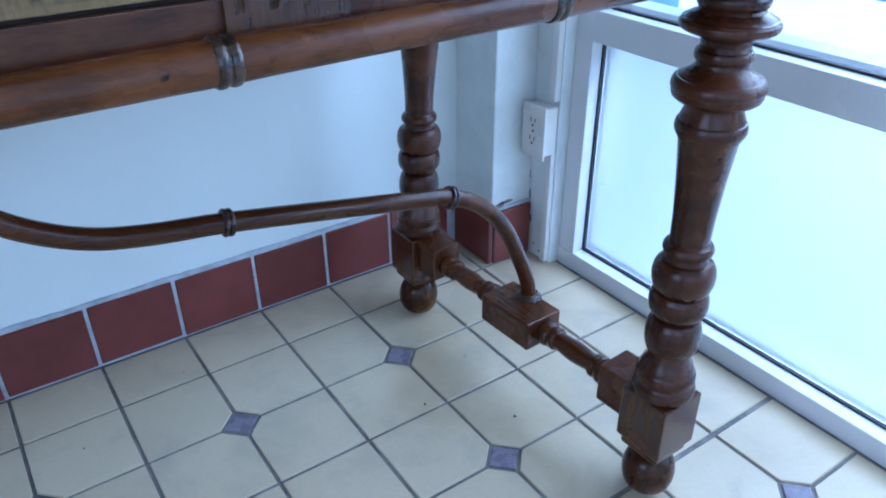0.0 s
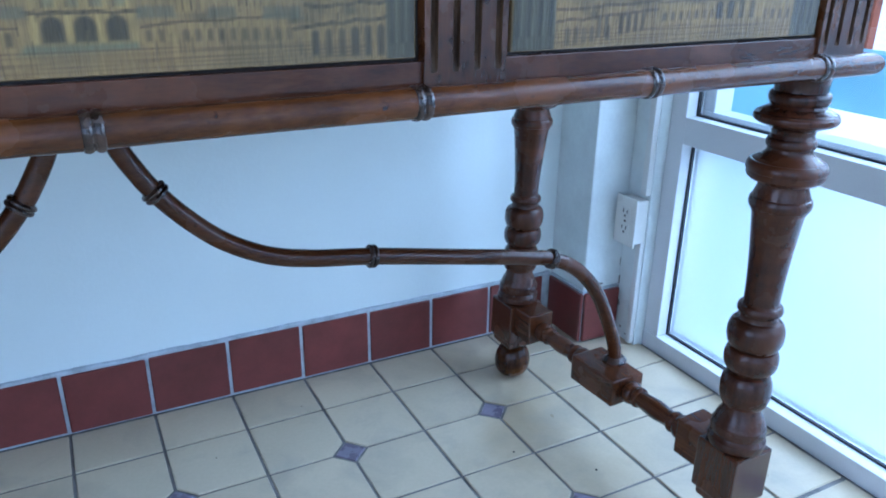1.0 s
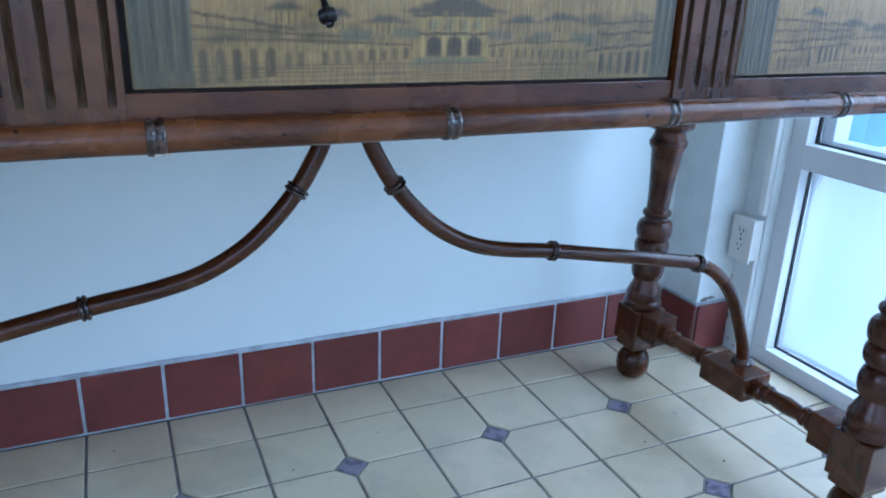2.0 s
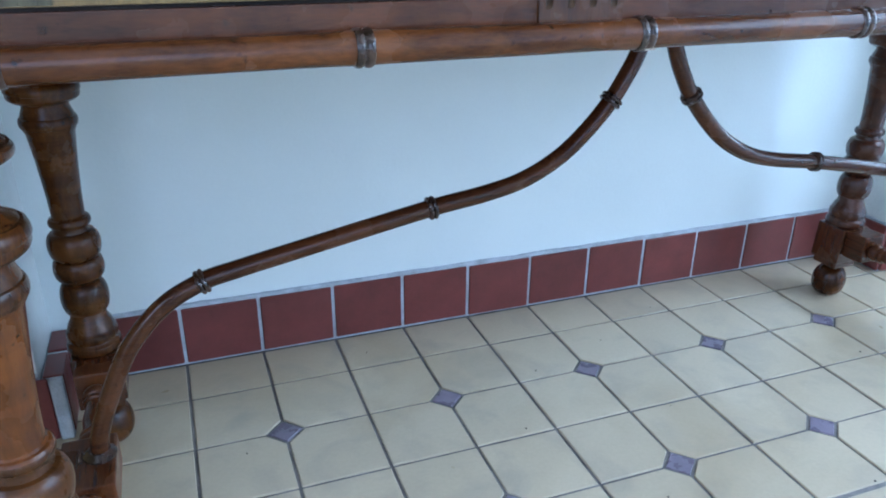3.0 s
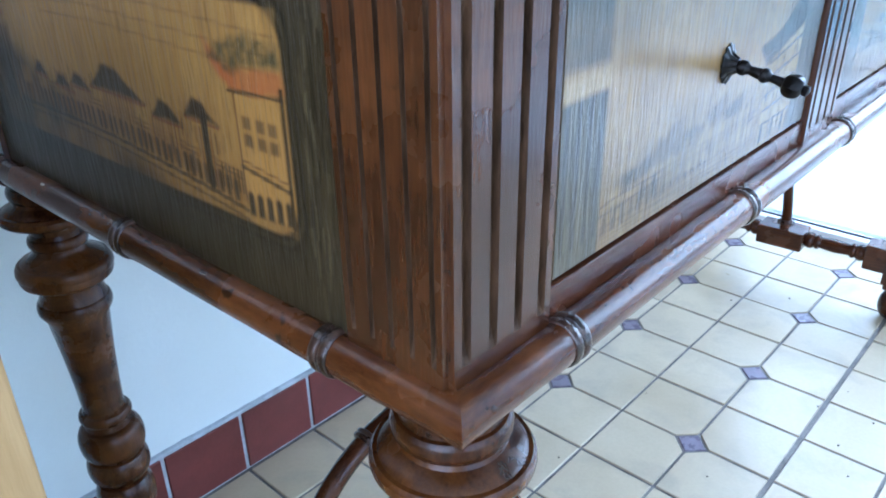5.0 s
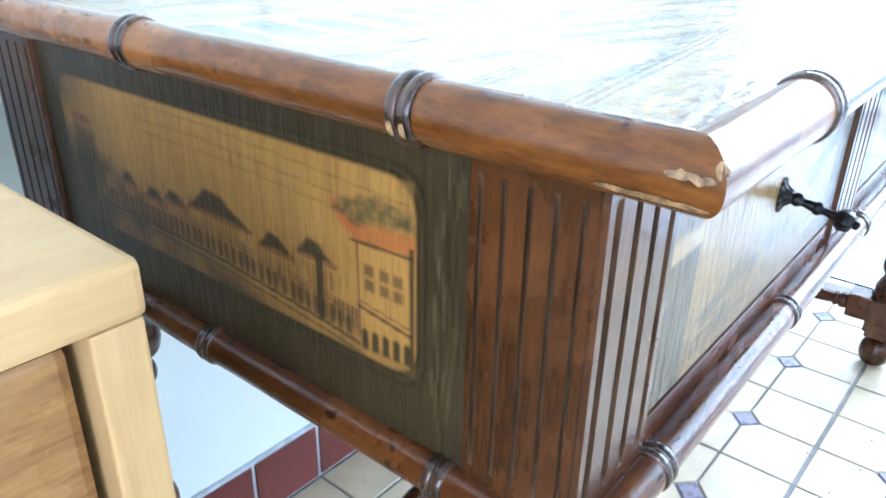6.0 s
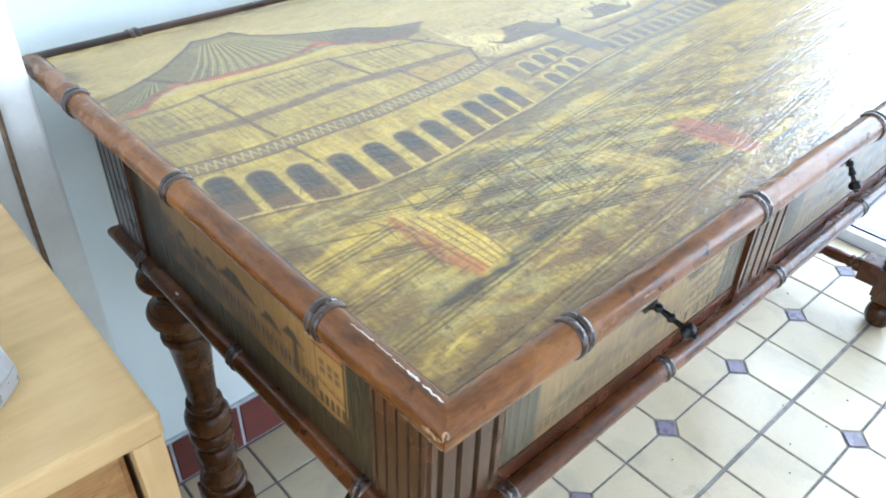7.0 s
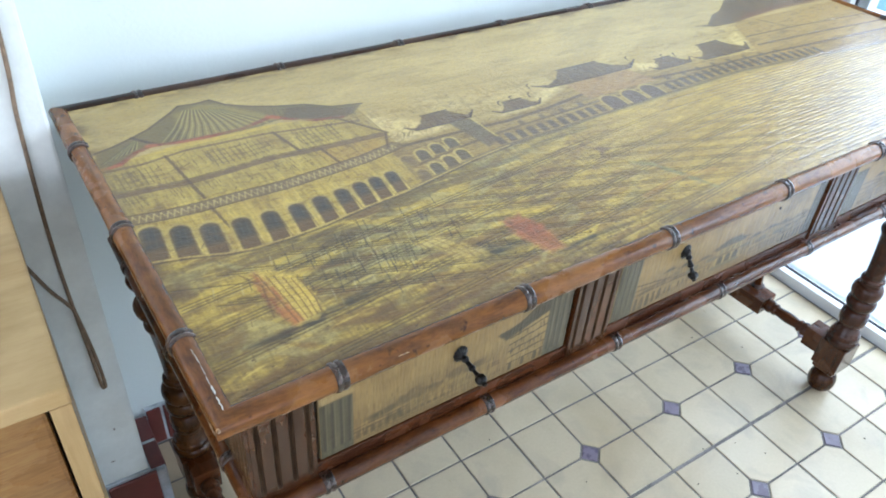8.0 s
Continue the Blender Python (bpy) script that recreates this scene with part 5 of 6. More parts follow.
        wall(-0.016, 0.034, 0.588, 0.6165, (0.43, 0.315, 0.115), 0.85)
        for u in (-0.0058, 0.0092, 0.0243):
            c.poly(arch_pts(u, 0.589, 0.0105, 0.0130), deep, 0.9, 0.0010)
            c.line([(u - 0.0075, 0.589), (u - 0.0075, 0.602)], 0.002, (0.55, 0.42, 0.16), 0.6)
        tier(-0.018, 0.036, 0.6035, 0.6035, 0.0018, ink)
        for u in (-0.009, 0.002, 0.013, 0.024):
            c.poly([(u, 0.6062), (u + 0.0055, 0.6062), (u + 0.0055, 0.6125), (u, 0.6125)], (0.27, 0.26, 0.15), 0.8, 0.0008)
            c.line([(u, 0.6062), (u, 0.6125)], 0.0009, ink, 0.7)
        tier(-0.020, 0.038, 0.6150, 0.6160, 0.0016, ink)
        roof(0.010, 0.6165, 0.062, 0.010, slate)
        c.poly([(-0.023, 0.5835), (0.034, 0.5845), (0.033, 0.5880), (-0.019, 0.5880)], (0.20, 0.245, 0.160), 0.8, 0.0012)
        for u, v, rw in ((-0.040, 0.6100, 0.026), (0.060, 0.6105, 0.026), (0.094, 0.6125, 0.030), (-0.075, 0.6135, 0.024), (-0.105, 0.617, 0.020)):
            roof(u, v, rw, 0.0050)
            wall(u - 0.009, u + 0.009, v - 0.008, v, (0.42, 0.30, 0.11), 0.6)
            for q in range(4):
                c.line([(u - 0.006 + 0.004 * q, v - 0.007), (u - 0.006 + 0.004 * q, v - 0.001)], 0.0010, brown, 0.7)
        for u, v, a, b in ((-0.026, 0.604, 0.010, 0.0030), (0.044, 0.603, 0.010, 0.0030), (0.078, 0.602, 0.008, 0.0028), (0.112, 0.601, 0.012, 0.0035), (-0.06, 0.603, 0.012, 0.003)):
            c.poly([(u - a, v - b), (u + a, v - b), (u + a * 0.9, v + b), (u - a * 0.9, v + b)], (0.17, 0.185, 0.130), 0.75, 0.0010)
    else:
        arcade(0.308, 0.350, 0.574, 0.577, 6, 0.012, 0.010, ink, 0.6)
        arcade(0.335, 0.388, 0.578, 0.583, 8, 0.015, 0.012, ink, 0.75)
        wall(0.39, 0.53, 0.587, 0.600)
        arcade(0.395, 0.450, 0.588, 0.589, 7, 0.006, 0.007, ink, 0.6)
        arcade(0.448, 0.495, 0.588, 0.588, 4, 0.013, 0.014, deep, 0.85)
        arcade(0.500, 0.535, 0.587, 0.586, 4, 0.008, 0.008, ink, 0.6)
        for v0, v1 in ((0.590, 0.596), (0.598, 0.602), (0.607, 0.608), (0.616, 0.612)):
            tier(0.302, 0.392, v0, v1, 0.0020)
        tier(0.392, 0.536, 0.601, 0.604)
        roof(0.470, 0.613, 0.060, 0.009, slate)
        for u, v, rw in ((0.392, 0.612, 0.026), (0.425, 0.608, 0.028), (0.512, 0.610, 0.022), (0.345, 0.620, 0.022)):
            roof(u, v, rw, 0.0055)
            for q in range(4):
                c.line([(u - 0.006 + 0.004 * q, v - 0.008), (u - 0.006 + 0.004 * q, v - 0.001)], 0.0010, brown, 0.7)
    # brushed ground, stray lines and dust-dark smudges over the town
    for q in range(5):
        tier(x0 + 0.034, x1 - 0.034, 0.5745 + 0.0024 * q, 0.5755 + 0.0020 * q, 0.0009, brown, 0.45)
    for q in range(int(w * 420)):
        u, v = rr.uniform(x0 + 0.034, x1 - 0.036), rr.uniform(0.576, 0.618)
        c.line([(u, v), (u + rr.uniform(-0.0006, 0.0006), v + rr.uniform(0.003, 0.010))], rr.uniform(0.0008, 0.0013), rr.choice((brown, ink, (0.46, 0.35, 0.14))), rr.uniform(0.15, 0.5))
    c.lay(0.40 * fine * np.clip((0.628 - V) / 0.02, 0, 1), (0.20, 0.145, 0.070))
    # slate columns at both ends
    for a, b, head in ((x0, x0 + 0.0350, 0.648 if kind != 1 else 0.660), (x1 - (0.0200 if kind == 1 else 0.0330), x1, 0.690)):
        m = np.clip(np.minimum(U - a, b - U) / 0.0014 + 0.5, 0, 1) * np.clip((head - V) / 0.003, 0, 1)
        c.lay(0.92 * m, slate)
        c.lay(0.55 * m * vert, (0.175, 0.170, 0.120))
        c.lay(0.45 * m * c.grain(0.01, 0.03, 3, 0.5, 0.8), (0.20, 0.185, 0.105))
        n = 4 if b - a > 0.03 else 3
        for q in range(n):
            u = a + (b - a) * (q + 0.6) / n
            c.line([(u, z0 + 0.010), (u, head - 0.004)], 0.0028, deep, 0.6, 0.002)
            c.line([(u + 0.0026, z0 + 0.010), (u + 0.0026, head - 0.004)], 0.0012, (0.24, 0.235, 0.17), 0.45, 0.0012)
        if head < 0.68:
            c.poly([(a, head - 0.002), (b + 0.001, head), (b + 0.001, head + 0.0075), (a, head + 0.0055)], (0.40, 0.31, 0.150), 0.85, 0.0014)
            c.lay(np.clip(np.minimum(U - a, b - U) / 0.004 + 0.5, 0, 1) * np.clip((V - head - 0.008) / 0.004, 0, 1) * (0.45 + 0.4 * broad), slate)
    c.lay(0.40 * np.clip((0.640 - V) / 0.05, 0, 1) * broad, (0.155, 0.132, 0.066))
    c.tone(1.50, 0.64 if kind == 0 else 0.70, (1.07, 0.95, 0.77))
    return c.board("painted_town", lambda u, v, h: (u, -FY + 0.0009 - h, v), M["lacquer_front"], d, "tan town view with slate columns")


# ---- end panel: an amber cartouche in dark olive ----
def paint_end(end):
    c = Canvas(steps(-0.1795, 0.1695, 0.0011), steps(ZA + 0.002, ZB - 0.001, 0.0011), (0.050, 0.042, 0.020), 91)
    U, V, rr = c.U, c.V, random.Random(12)
    c.rough = c.grain(0.006, 0.006, 3, 0.2, 0.8)
    vert, broad = c.grain(0.0024, 0.05, 3), c.grain(0.04, 0.03, 4)
    c.lay(0.6 * broad, (0.088, 0.074, 0.034))
    c.lay(0.5 * vert, (0.030, 0.026, 0.015))
    c.lay(0.5 * c.grain(0.012, 0.03, 4, 0.55, 0.8), (0.105, 0.092, 0.048))
    u0, u1, v0, v1, r = -0.1515, 0.1470, 0.5885, 0.6835, 0.016
    ring = []
    for cu, cv, a0 in ((u1 - r, v1 - r, 0), (u0 + r, v1 - r, 90), (u0 + r, v0 + r, 180), (u1 - r, v0 + r, 270)):
        ring += [(cu + r * math.cos(radians(a0 + 15 * k)), cv + r * math.sin(radians(a0 + 15 * k))) for k in range(7)]
    for grow, rgb, op in ((0.0060, (0.018, 0.015, 0.010), 0.9), (0.0042, (0.095, 0.080, 0.036), 0.8), (0.0026, (0.020, 0.017, 0.011), 0.9)):
        c.poly([(p[0] + grow * (1 if p[0] > 0 else -1), p[1] + grow * (1 if p[1] > 0.636 else -1)) for p in ring], rgb, op, 0.0012)
    amber, ink, brown = (0.375, 0.235, 0.066), (0.050, 0.040, 0.024), (0.150, 0.082, 0.030)
    c.poly(ring, amber, 1.0, 0.0012)
    inside = np.clip(np.minimum(np.minimum(U - u0, u1 - U), np.minimum(V - v0, v1 - V)) / 0.002, 0, 1)
    c.lay(inside * 0.45 * broad, (0.44, 0.290, 0.085))
    c.lay(inside * 0.40 * vert, (0.25, 0.145, 0.042))
    c.lay(inside * 0.5 * np.clip((0.620 - V) / 0.03, 0, 1) * broad, (0.27, 0.150, 0.045))
    for v in (0.676, 0.668, 0.661):
        c.line([(-0.148, v - 0.004), (-0.09, v - 0.001), (0.0, v + 0.003), (0.06, v + 0.002)], 0.0010, brown, 0.35)
    # olive shade creeping in from the far end and from below
    creep = np.clip((U - 0.088) / 0.06, 0, 1) * (0.35 + 0.65 * broad) + np.clip((0.598 + 0.055 * np.clip((U + 0.05) / 0.19, 0, 1) - V) / 0.020, 0, 1) * (0.4 + 0.6 * broad)
    c.lay(np.clip(creep, 0, 1) * 0.88, (0.062, 0.056, 0.030))
    # town wall climbing towards the front
    def at(u):
        return float(np.interp(u, [-0.150, -0.100, -0.050, 0.0, 0.05, 0.11], [0.5935, 0.6000, 0.6045, 0.6085, 0.6100, 0.6100]))
    quay = [(u, at(u)) for u in np.linspace(0.115, -0.116, 12)]
    for d, w, op in ((-0.004, 0.0022, 0.7), (-0.0085, 0.0016, 0.5), (0.0105, 0.0016, 0.7), (0.0130, 0.0014, 0.5)):
        c.line([(u, v + d) for u, v in quay], w, ink if d < 0 else brown, op)
    c.line([(u, v + 0.004) for u, v in quay], 0.010, (0.21, 0.115, 0.036), 0.5, 0.004)
    u = 0.108
    while u > -0.114:
        c.poly(arch_pts(u, at(u) - 0.002, 0.0030, 0.0105), ink, 0.75 if u < 0.07 else 0.45, 0.0008)
        u -= 0.0052 + 0.0015 * rr.random()
    for u, w, h in ((0.10, 0.012, 0.010), (0.078, 0.010, 0.016), (0.052, 0.016, 0.013), (0.030, 0.016, 0.014), (-0.010, 0.034, 0.016), (-0.046, 0.014, 0.010), (-0.060, 0.014, 0.012), (-0.088, 0.014, 0.017)):
        v = at(u) + 0.008
        c.poly([(u - w / 2, v), (u + w / 2, v), (u + w / 2, v + h), (u - w / 2, v + h)], (0.33, 0.195, 0.055), 0.7, 0.0012)
        for q in range(int(w / 0.003)):
            c.line([(u - w / 2 + 0.003 * q, v), (u - w / 2 + 0.003 * q, v + h)], 0.0009, brown, 0.7)
    def dark_roof(cu, b, w, h):
        c.poly([(cu + 0.60 * w, b - 0.02 * h), (cu + 0.42 * w, b + 0.35 * h), (cu + 0.22 * w, b + h), (cu - 0.14 * w, b + 0.90 * h), (cu - 0.40 * w, b + 0.30 * h), (cu - 0.64 * w, b - 0.10 * h), (cu - 0.1 * w, b - 0.02 * h)], ink, 0.9, 0.0012, 0.0008)
        c.line([(cu + 0.6 * w, b - 0.001), (cu - 0.62 * w, b - 0.002)], 0.0014, (0.20, 0.06, 0.03), 0.7)
    for cu, b, w, h in ((-0.010, 0.6295, 0.046, 0.0130), (0.050, 0.6235, 0.020, 0.006), (0.030, 0.6265, 0.020, 0.0065), (0.078, 0.627, 0.014, 0.006), (-0.058, 0.6245, 0.022, 0.0085), (-0.088, 0.6300, 0.022, 0.0085)):
        dark_roof(cu, b, w, h)
    c.line([(-0.0905, 0.631), (-0.0900, 0.600)], 0.0048, ink, 0.9)
    c.line([(0.1216, 0.664), (0.1190, 0.606)], 0.0018, (0.36, 0.25, 0.09), 0.8)
    c.poly([(0.135, 0.654), (0.112, 0.650), (0.118, 0.606), (0.139, 0.603)], (0.055, 0.045, 0.028), 0.7, 0.004)
    c.blob(0.125, 0.658, 0.014, 0.004, 5, (0.16, 0.05, 0.025), 0.7)
    for q in range(120):
        u = rr.uniform(-0.11, 0.12)
        v = at(u) + rr.uniform(-0.008, 0.022)
        c.line([(u, v), (u + rr.uniform(-0.0005, 0.0005), v + rr.uniform(0.003, 0.011))], 0.0010, rr.choice((ink, brown)), rr.uniform(0.2, 0.6))
    # red-eaved house at the near end
    c.poly([(-0.1165, 0.600), (-0.1500, 0.5930), (-0.1500, 0.652), (-0.1150, 0.646)], (0.40, 0.245, 0.068), 0.9, 0.0012)
    c.poly([(-0.099, 0.667), (-0.104, 0.656), (-0.1140, 0.6475), (-0.1300, 0.6470), (-0.1510, 0.6510), (-0.1510, 0.6600), (-0.1300, 0.6575), (-0.112, 0.6570)], (0.40, 0.120, 0.034), 0.85, 0.0016, 0.001, tex=0.45 + 0.55 * broad)
    c.poly([(-0.103, 0.660), (-0.112, 0.668), (-0.128, 0.671), (-0.1510, 0.669), (-0.1510, 0.659), (-0.132, 0.6600), (-0.115, 0.6555)], (0.075, 0.078, 0.038), 0.85, 0.0022, 0.0018, tex=0.5 + 0.5 * c.grain(0.004, 0.004, 3))
    c.line([(-0.113, 0.6470), (-0.1500, 0.6485)], 0.0015, ink, 0.8)
    c.line([(-0.1490, 0.652), (-0.1490, 0.594)], 0.0026, ink, 0.85)
    c.line([(-0.1165, 0.646), (-0.1168, 0.600)], 0.0012, brown, 0.8)
    for a in (-0.1235, -0.1330, -0.1410):
        for b in (0.6245, 0.6320):
            c.poly([(a + 0.0028, b), (a - 0.0028, b), (a - 0.0028, b + 0.0055), (a + 0.0028, b + 0.0055)], (0.13, 0.085, 0.036), 0.75, 0.0008)
    c.line([(-0.1165, 0.6145), (-0.1490, 0.6100)], 0.0018, ink, 0.8)
    c.line([(-0.1165, 0.6175), (-0.1490, 0.6135)], 0.0010, brown, 0.7)
    for q in range(5):
        c.poly(arch_pts(-0.1200 - 0.0066 * q, 0.5925 + 0.0004 * q, 0.0042, 0.0110), ink, 0.92, 0.0009)
    for q in range(6):
        c.line([(-0.1000 - 0.003 * q, at(-0.1) + 0.012), (-0.1000 - 0.003 * q, at(-0.1) + 0.002)], 0.0012, ink, 0.7)
    # crackled streaks in the olive border beside the cartouche
    for q in range(60):
        u, v = rr.uniform(-0.176, -0.160), rr.uniform(0.556, 0.700)
        c.line([(u, v), (u + rr.uniform(-0.001, 0.001), v + rr.uniform(0.006, 0.02))], 0.0011, rr.choice(((0.13, 0.115, 0.065), (0.022, 0.019, 0.012))), 0.6)
    c.tone(1.28, 0.82, (1.10, 0.95, 0.78))
    return c.board("painted_cartouche", lambda u, v, h: (-FX + 0.0012 - h + 0 * u, u, v), M["lacquer_end"], end, "amber town view in a dark olive border", True)


# ---- drawers and ends ----
def drawer(x0, x1, kind, knob, z, hanging=False):
    d = part("drawer", boxed(x0, x1, -FY + 0.0015, -FY + 0.016, 0.5713, 0.6902, 0.0012), M["tan"], desk, "tan drawer front painted with arcades")
    paint_drawer(d, x0, x1, kind)
    if knob is not None:
        bm = bmesh.new()
        plate = [(0.0, 0.0096), (0.0007, 0.0104), (0.0014, 0.0088), (0.0019, 0.0070), (0.0026, 0.0058), (0.0042, 0.0046), (0.0060, 0.0036)]
        lathe(bm, plate, 60)
        for v in bm.verts:
            a = math.atan2(v.co.y, v.co.x)
            f = 1 + 0.07 * math.cos(12 * a)
            v.co.x, v.co.y = v.co.x * f * 0.82, v.co.y * f * 1.0
        bmesh.ops.transform(bm, matrix=pose(knob, -FY + 0.0008, z, 90), verts=bm.verts)
        rose = part("handle_rosette", bm, M["iron"], d, "black iron rosette", smooth=True)
        bar = [(0, 0.0030)] + arc(0.002, 0.009, 0.0034, 0.0048, 4) + [(0.011, 0.0027), (0.018, 0.0035)] + arc(0.019, 0.025, 0.0034, 0.0047, 4) + [(0.027, 0.0024)]
        bar += [(0.034, 0.0029)] + arc(0.036, 0.050, 0.0034, 0.0072, 8, 0.0030) + arc(0.050, 0.055, 0.0026, 0.0033, 3, 0.001)
        m = pose(knob, -FY - 0.004, z - (0.002 if hanging else 0), 150 if hanging else 103, 0, 10 if hanging else 3)
        bm = lathe(bmesh.new(), [(q * (0.62 if hanging else 0.70), r * 0.84) for q, r in bar], 24)
        for v in bm.verts:                                 # lobed end knob
            if v.co.z > 0.036 * (0.62 if hanging else 0.70):
                f = 1 + 0.07 * math.cos(6 * math.atan2(v.co.y, v.co.x))
                v.co.x, v.co.y = v.co.x * f, v.co.y * f
        bmesh.ops.transform(bm, matrix=m, verts=bm.verts)
        part("drop_pull", bm, M["iron"], rose, "black iron turned pull", smooth=True)
    return d


drawer(-0.5695, -0.2655, 0, -0.414, 0.6355)
mid = drawer(-0.1955, 0.1955, 1, -0.086, 0.640, True)
drawer(0.2655, 0.5695, 2, None, 0)
part("screw_hole", lathe(bmesh.new(), [(0, 0.0022), (0.0008, 0.0018)], 14, pose(0.094, -FY + 0.0004, 0.644, 90)), M["dark_gap"], mid, "empty screw hole of a lost pull")
for side in (-1, 1):
    x = side * (FX - 0.0015)
    end = part("end_panel", boxed(min(x, x - side * 0.010), max(x, x - side * 0.010), -0.180, 0.170, ZA, ZB, 0.001), M["olive"], desk, "dark olive painted end panel")
    if side < 0:
        paint_end(end)
paint_top()

# ---- pale cabinet beside the desk ----
cab = thing("drawer_cabinet", (-0.796, 0.063, 0), 0, "pale pine cabinet with figured wood drawers, beside the desk", "cabinet")
CW, CD, CH = 0.46, 0.355, 0.690
part("cabinet_top", boxed(-CW, 0.0, -CD, 0.0, CH - 0.019, CH, 0.003), M["pine_x"], cab)
part("side_panel", boxed(-0.0185, -0.0014, -CD + 0.036, -0.004, 0.0, CH - 0.0195, 0.0015), M["pine_z"], cab)
part("side_panel", boxed(-CW + 0.0014, -CW + 0.0185, -CD + 0.036, -0.004, 0.0, CH - 0.0195, 0.0015), M["pine_z"], cab)
part("front_post", boxed(-0.0185, -0.0012, -CD + 0.0012, -CD + 0.0355, 0.0, CH - 0.0195, 0.0012), M["pine_z"], cab)
part("front_post", boxed(-CW + 0.0012, -CW + 0.0185, -CD + 0.0012, -CD + 0.0355, 0.0, CH - 0.0195, 0.0012), M["pine_z"], cab)
part("back_panel", boxed(-CW + 0.019, -0.019, -0.014, -0.005, 0.02, CH - 0.02), M["pine_x"], cab)
part("plinth", boxed(-CW + 0.019, -0.019, -CD + 0.02, -CD + 0.034, 0.0, 0.04), M["pine_x"], cab)
part("inside", boxed(-CW + 0.0195, -0.0195, -CD + 0.040, -0.016, 0.03, CH - 0.022), M["dark_gap"], cab)
for z in (0.050, 0.258, 0.466):
    part("drawer", boxed(-CW + 0.0215, -0.0215, -CD + 0.010, -CD + 0.032, z, z + 0.200, 0.004), M["acacia"], cab, "orange-brown figured drawer front")



def slab(outline, z0, z1, inset, bevel):
    """A flat body with sloping sides: the outline at z0, drawn in at z1."""
    bm = bmesh.new()
    mx, my = sum(p[0] for p in outline) / len(outline), sum(p[1] for p in outline) / len(outline)
    rows = [[bm.verts.new((x + (mx - x) * k, y + (my - y) * k, z)) for x, y in outline] for z, k in ((z0, 0.0), (z1, inset))]
    n = len(outline)
    for k in range(n):
        bm.faces.new((rows[0][k], rows[0][(k + 1) % n], rows[1][(k + 1) % n], rows[1][k]))
    bm.faces.new(rows[1])
    bm.faces.new(rows[0][::-1])
    bmesh.ops.recalc_face_normals(bm, faces=bm.faces)
    bmesh.ops.bevel(bm, geom=list(bm.edges), offset=bevel, segments=2, affect="EDGES", profile=0.6)
    return bm


case = thing("plastic_case", (-0.8430, -0.2245, CH), 4, "small silver-white plastic device case on the cabinet", "case")
SHELL = [(0.0, 0.045), (0.0, 0.004), (-0.004, -0.002), (-0.018, -0.0135), (-0.026, -0.016), (-0.070, -0.016), (-0.070, 0.045)]
part("case_body", slab(SHELL, 0.0, 0.0105, 0.0, 0.0008), M["silver"], case)
part("case_lid", slab([(x * 0.985 - 0.0005, y * 0.985) for x, y in SHELL], 0.0110, 0.0215, 0.07, 0.0009), M["silver"], case)
part("label_bars", boxed(-0.013, -0.009, 0.006, 0.018, 0.0212, 0.0218), M["iron"], case, "small dark marks")
pen = thing("pen", (-0.8262, -0.1155, CH + 0.0045), -8, "short maroon pen lying on the cabinet", "pen")
part("pen_body", lathe(bmesh.new(), [(0, 0.002), (0.003, 0.0042), (0.05, 0.0045), (0.06, 0.003)], 12, pose(0, 0, 0, 0, -90, 0)), M["penred"], pen, smooth=True)

# ---- hanging cord ----
cord = thing("hanging_cord", (-0.766, 0.078, 0.33), 0, "thin brown cord hanging in a loop down the wall", "cord")
CORD = [(0.026, 1.1), (0.017, 0.56), (0.008, 0.42), (0.004, 0.33), (0.002, 0.24), (0.003, 0.15), (0.006, 0.06), (0.008, -0.010), (0.011, -0.018), (0.013, -0.008), (0.011, 0.05), (0.004, 0.130), (-0.002, 0.150), (-0.016, 0.178), (-0.030, 0.215), (-0.040, 0.245)]
part("strand", tube(bmesh.new(), smooth_path([(x, 0.003 if z > 0.2 else 0.001, z) for x, z in CORD], 8), 0.0025, 8), M["cord"], cord, smooth=True)

# ---- power outlet on the jamb ----
outlet = thing("power_outlet", (0.768, 0.086, 0.226), 0, "ivory surface-mounted power outlet on the window jamb", "outlet")
part("back_box", boxed(-0.024, -0.0002, -0.021, 0.021, -0.037, 0.037, 0.002), M["plastic"], outlet)
plate = part("cover_plate", boxed(-0.028, -0.0242, -0.0245, 0.0245, -0.041, 0.041, 0.0015), M["plastic"], outlet)
for z in (-0.0138, 0.0138):
    soc = part("socket", boxed(-0.0290, -0.0279, -0.0115, 0.0115, z - 0.0098, z + 0.0098, 0.0004), M["plastic"], plate)
    for y in (-0.0046, 0.0046):
        part("slot", boxed(-0.0294, -0.0289, y - 0.0008, y + 0.0008, z + 0.000, z + 0.006), M["socket_dark"], soc)
    part("slot", boxed(-0.0294, -0.0289, -0.0017, 0.0017, z - 0.0065, z - 0.0030), M["socket_dark"], soc)
part("screw", lathe(bmesh.new(), [(0, 0.0022), (0.0006, 0.0018)], 12, pose(-0.0282, 0, 0, 0, -90, 0)), M["collar"], plate)
race = thing("cable_raceway", (0.768, 0.070, 0.0), 0, "painted cable raceway running up the jamb", "raceway")
part("upper_run", boxed(-0.0105, -0.0002, -0.0065, 0.0065, 0.2715, 1.88, 0.0015), M["raceway"], race)
part("lower_run", boxed(-0.0085, -0.0002, -0.0055, 0.0055, 0.004, 0.1925, 0.0015), M["raceway"], race)

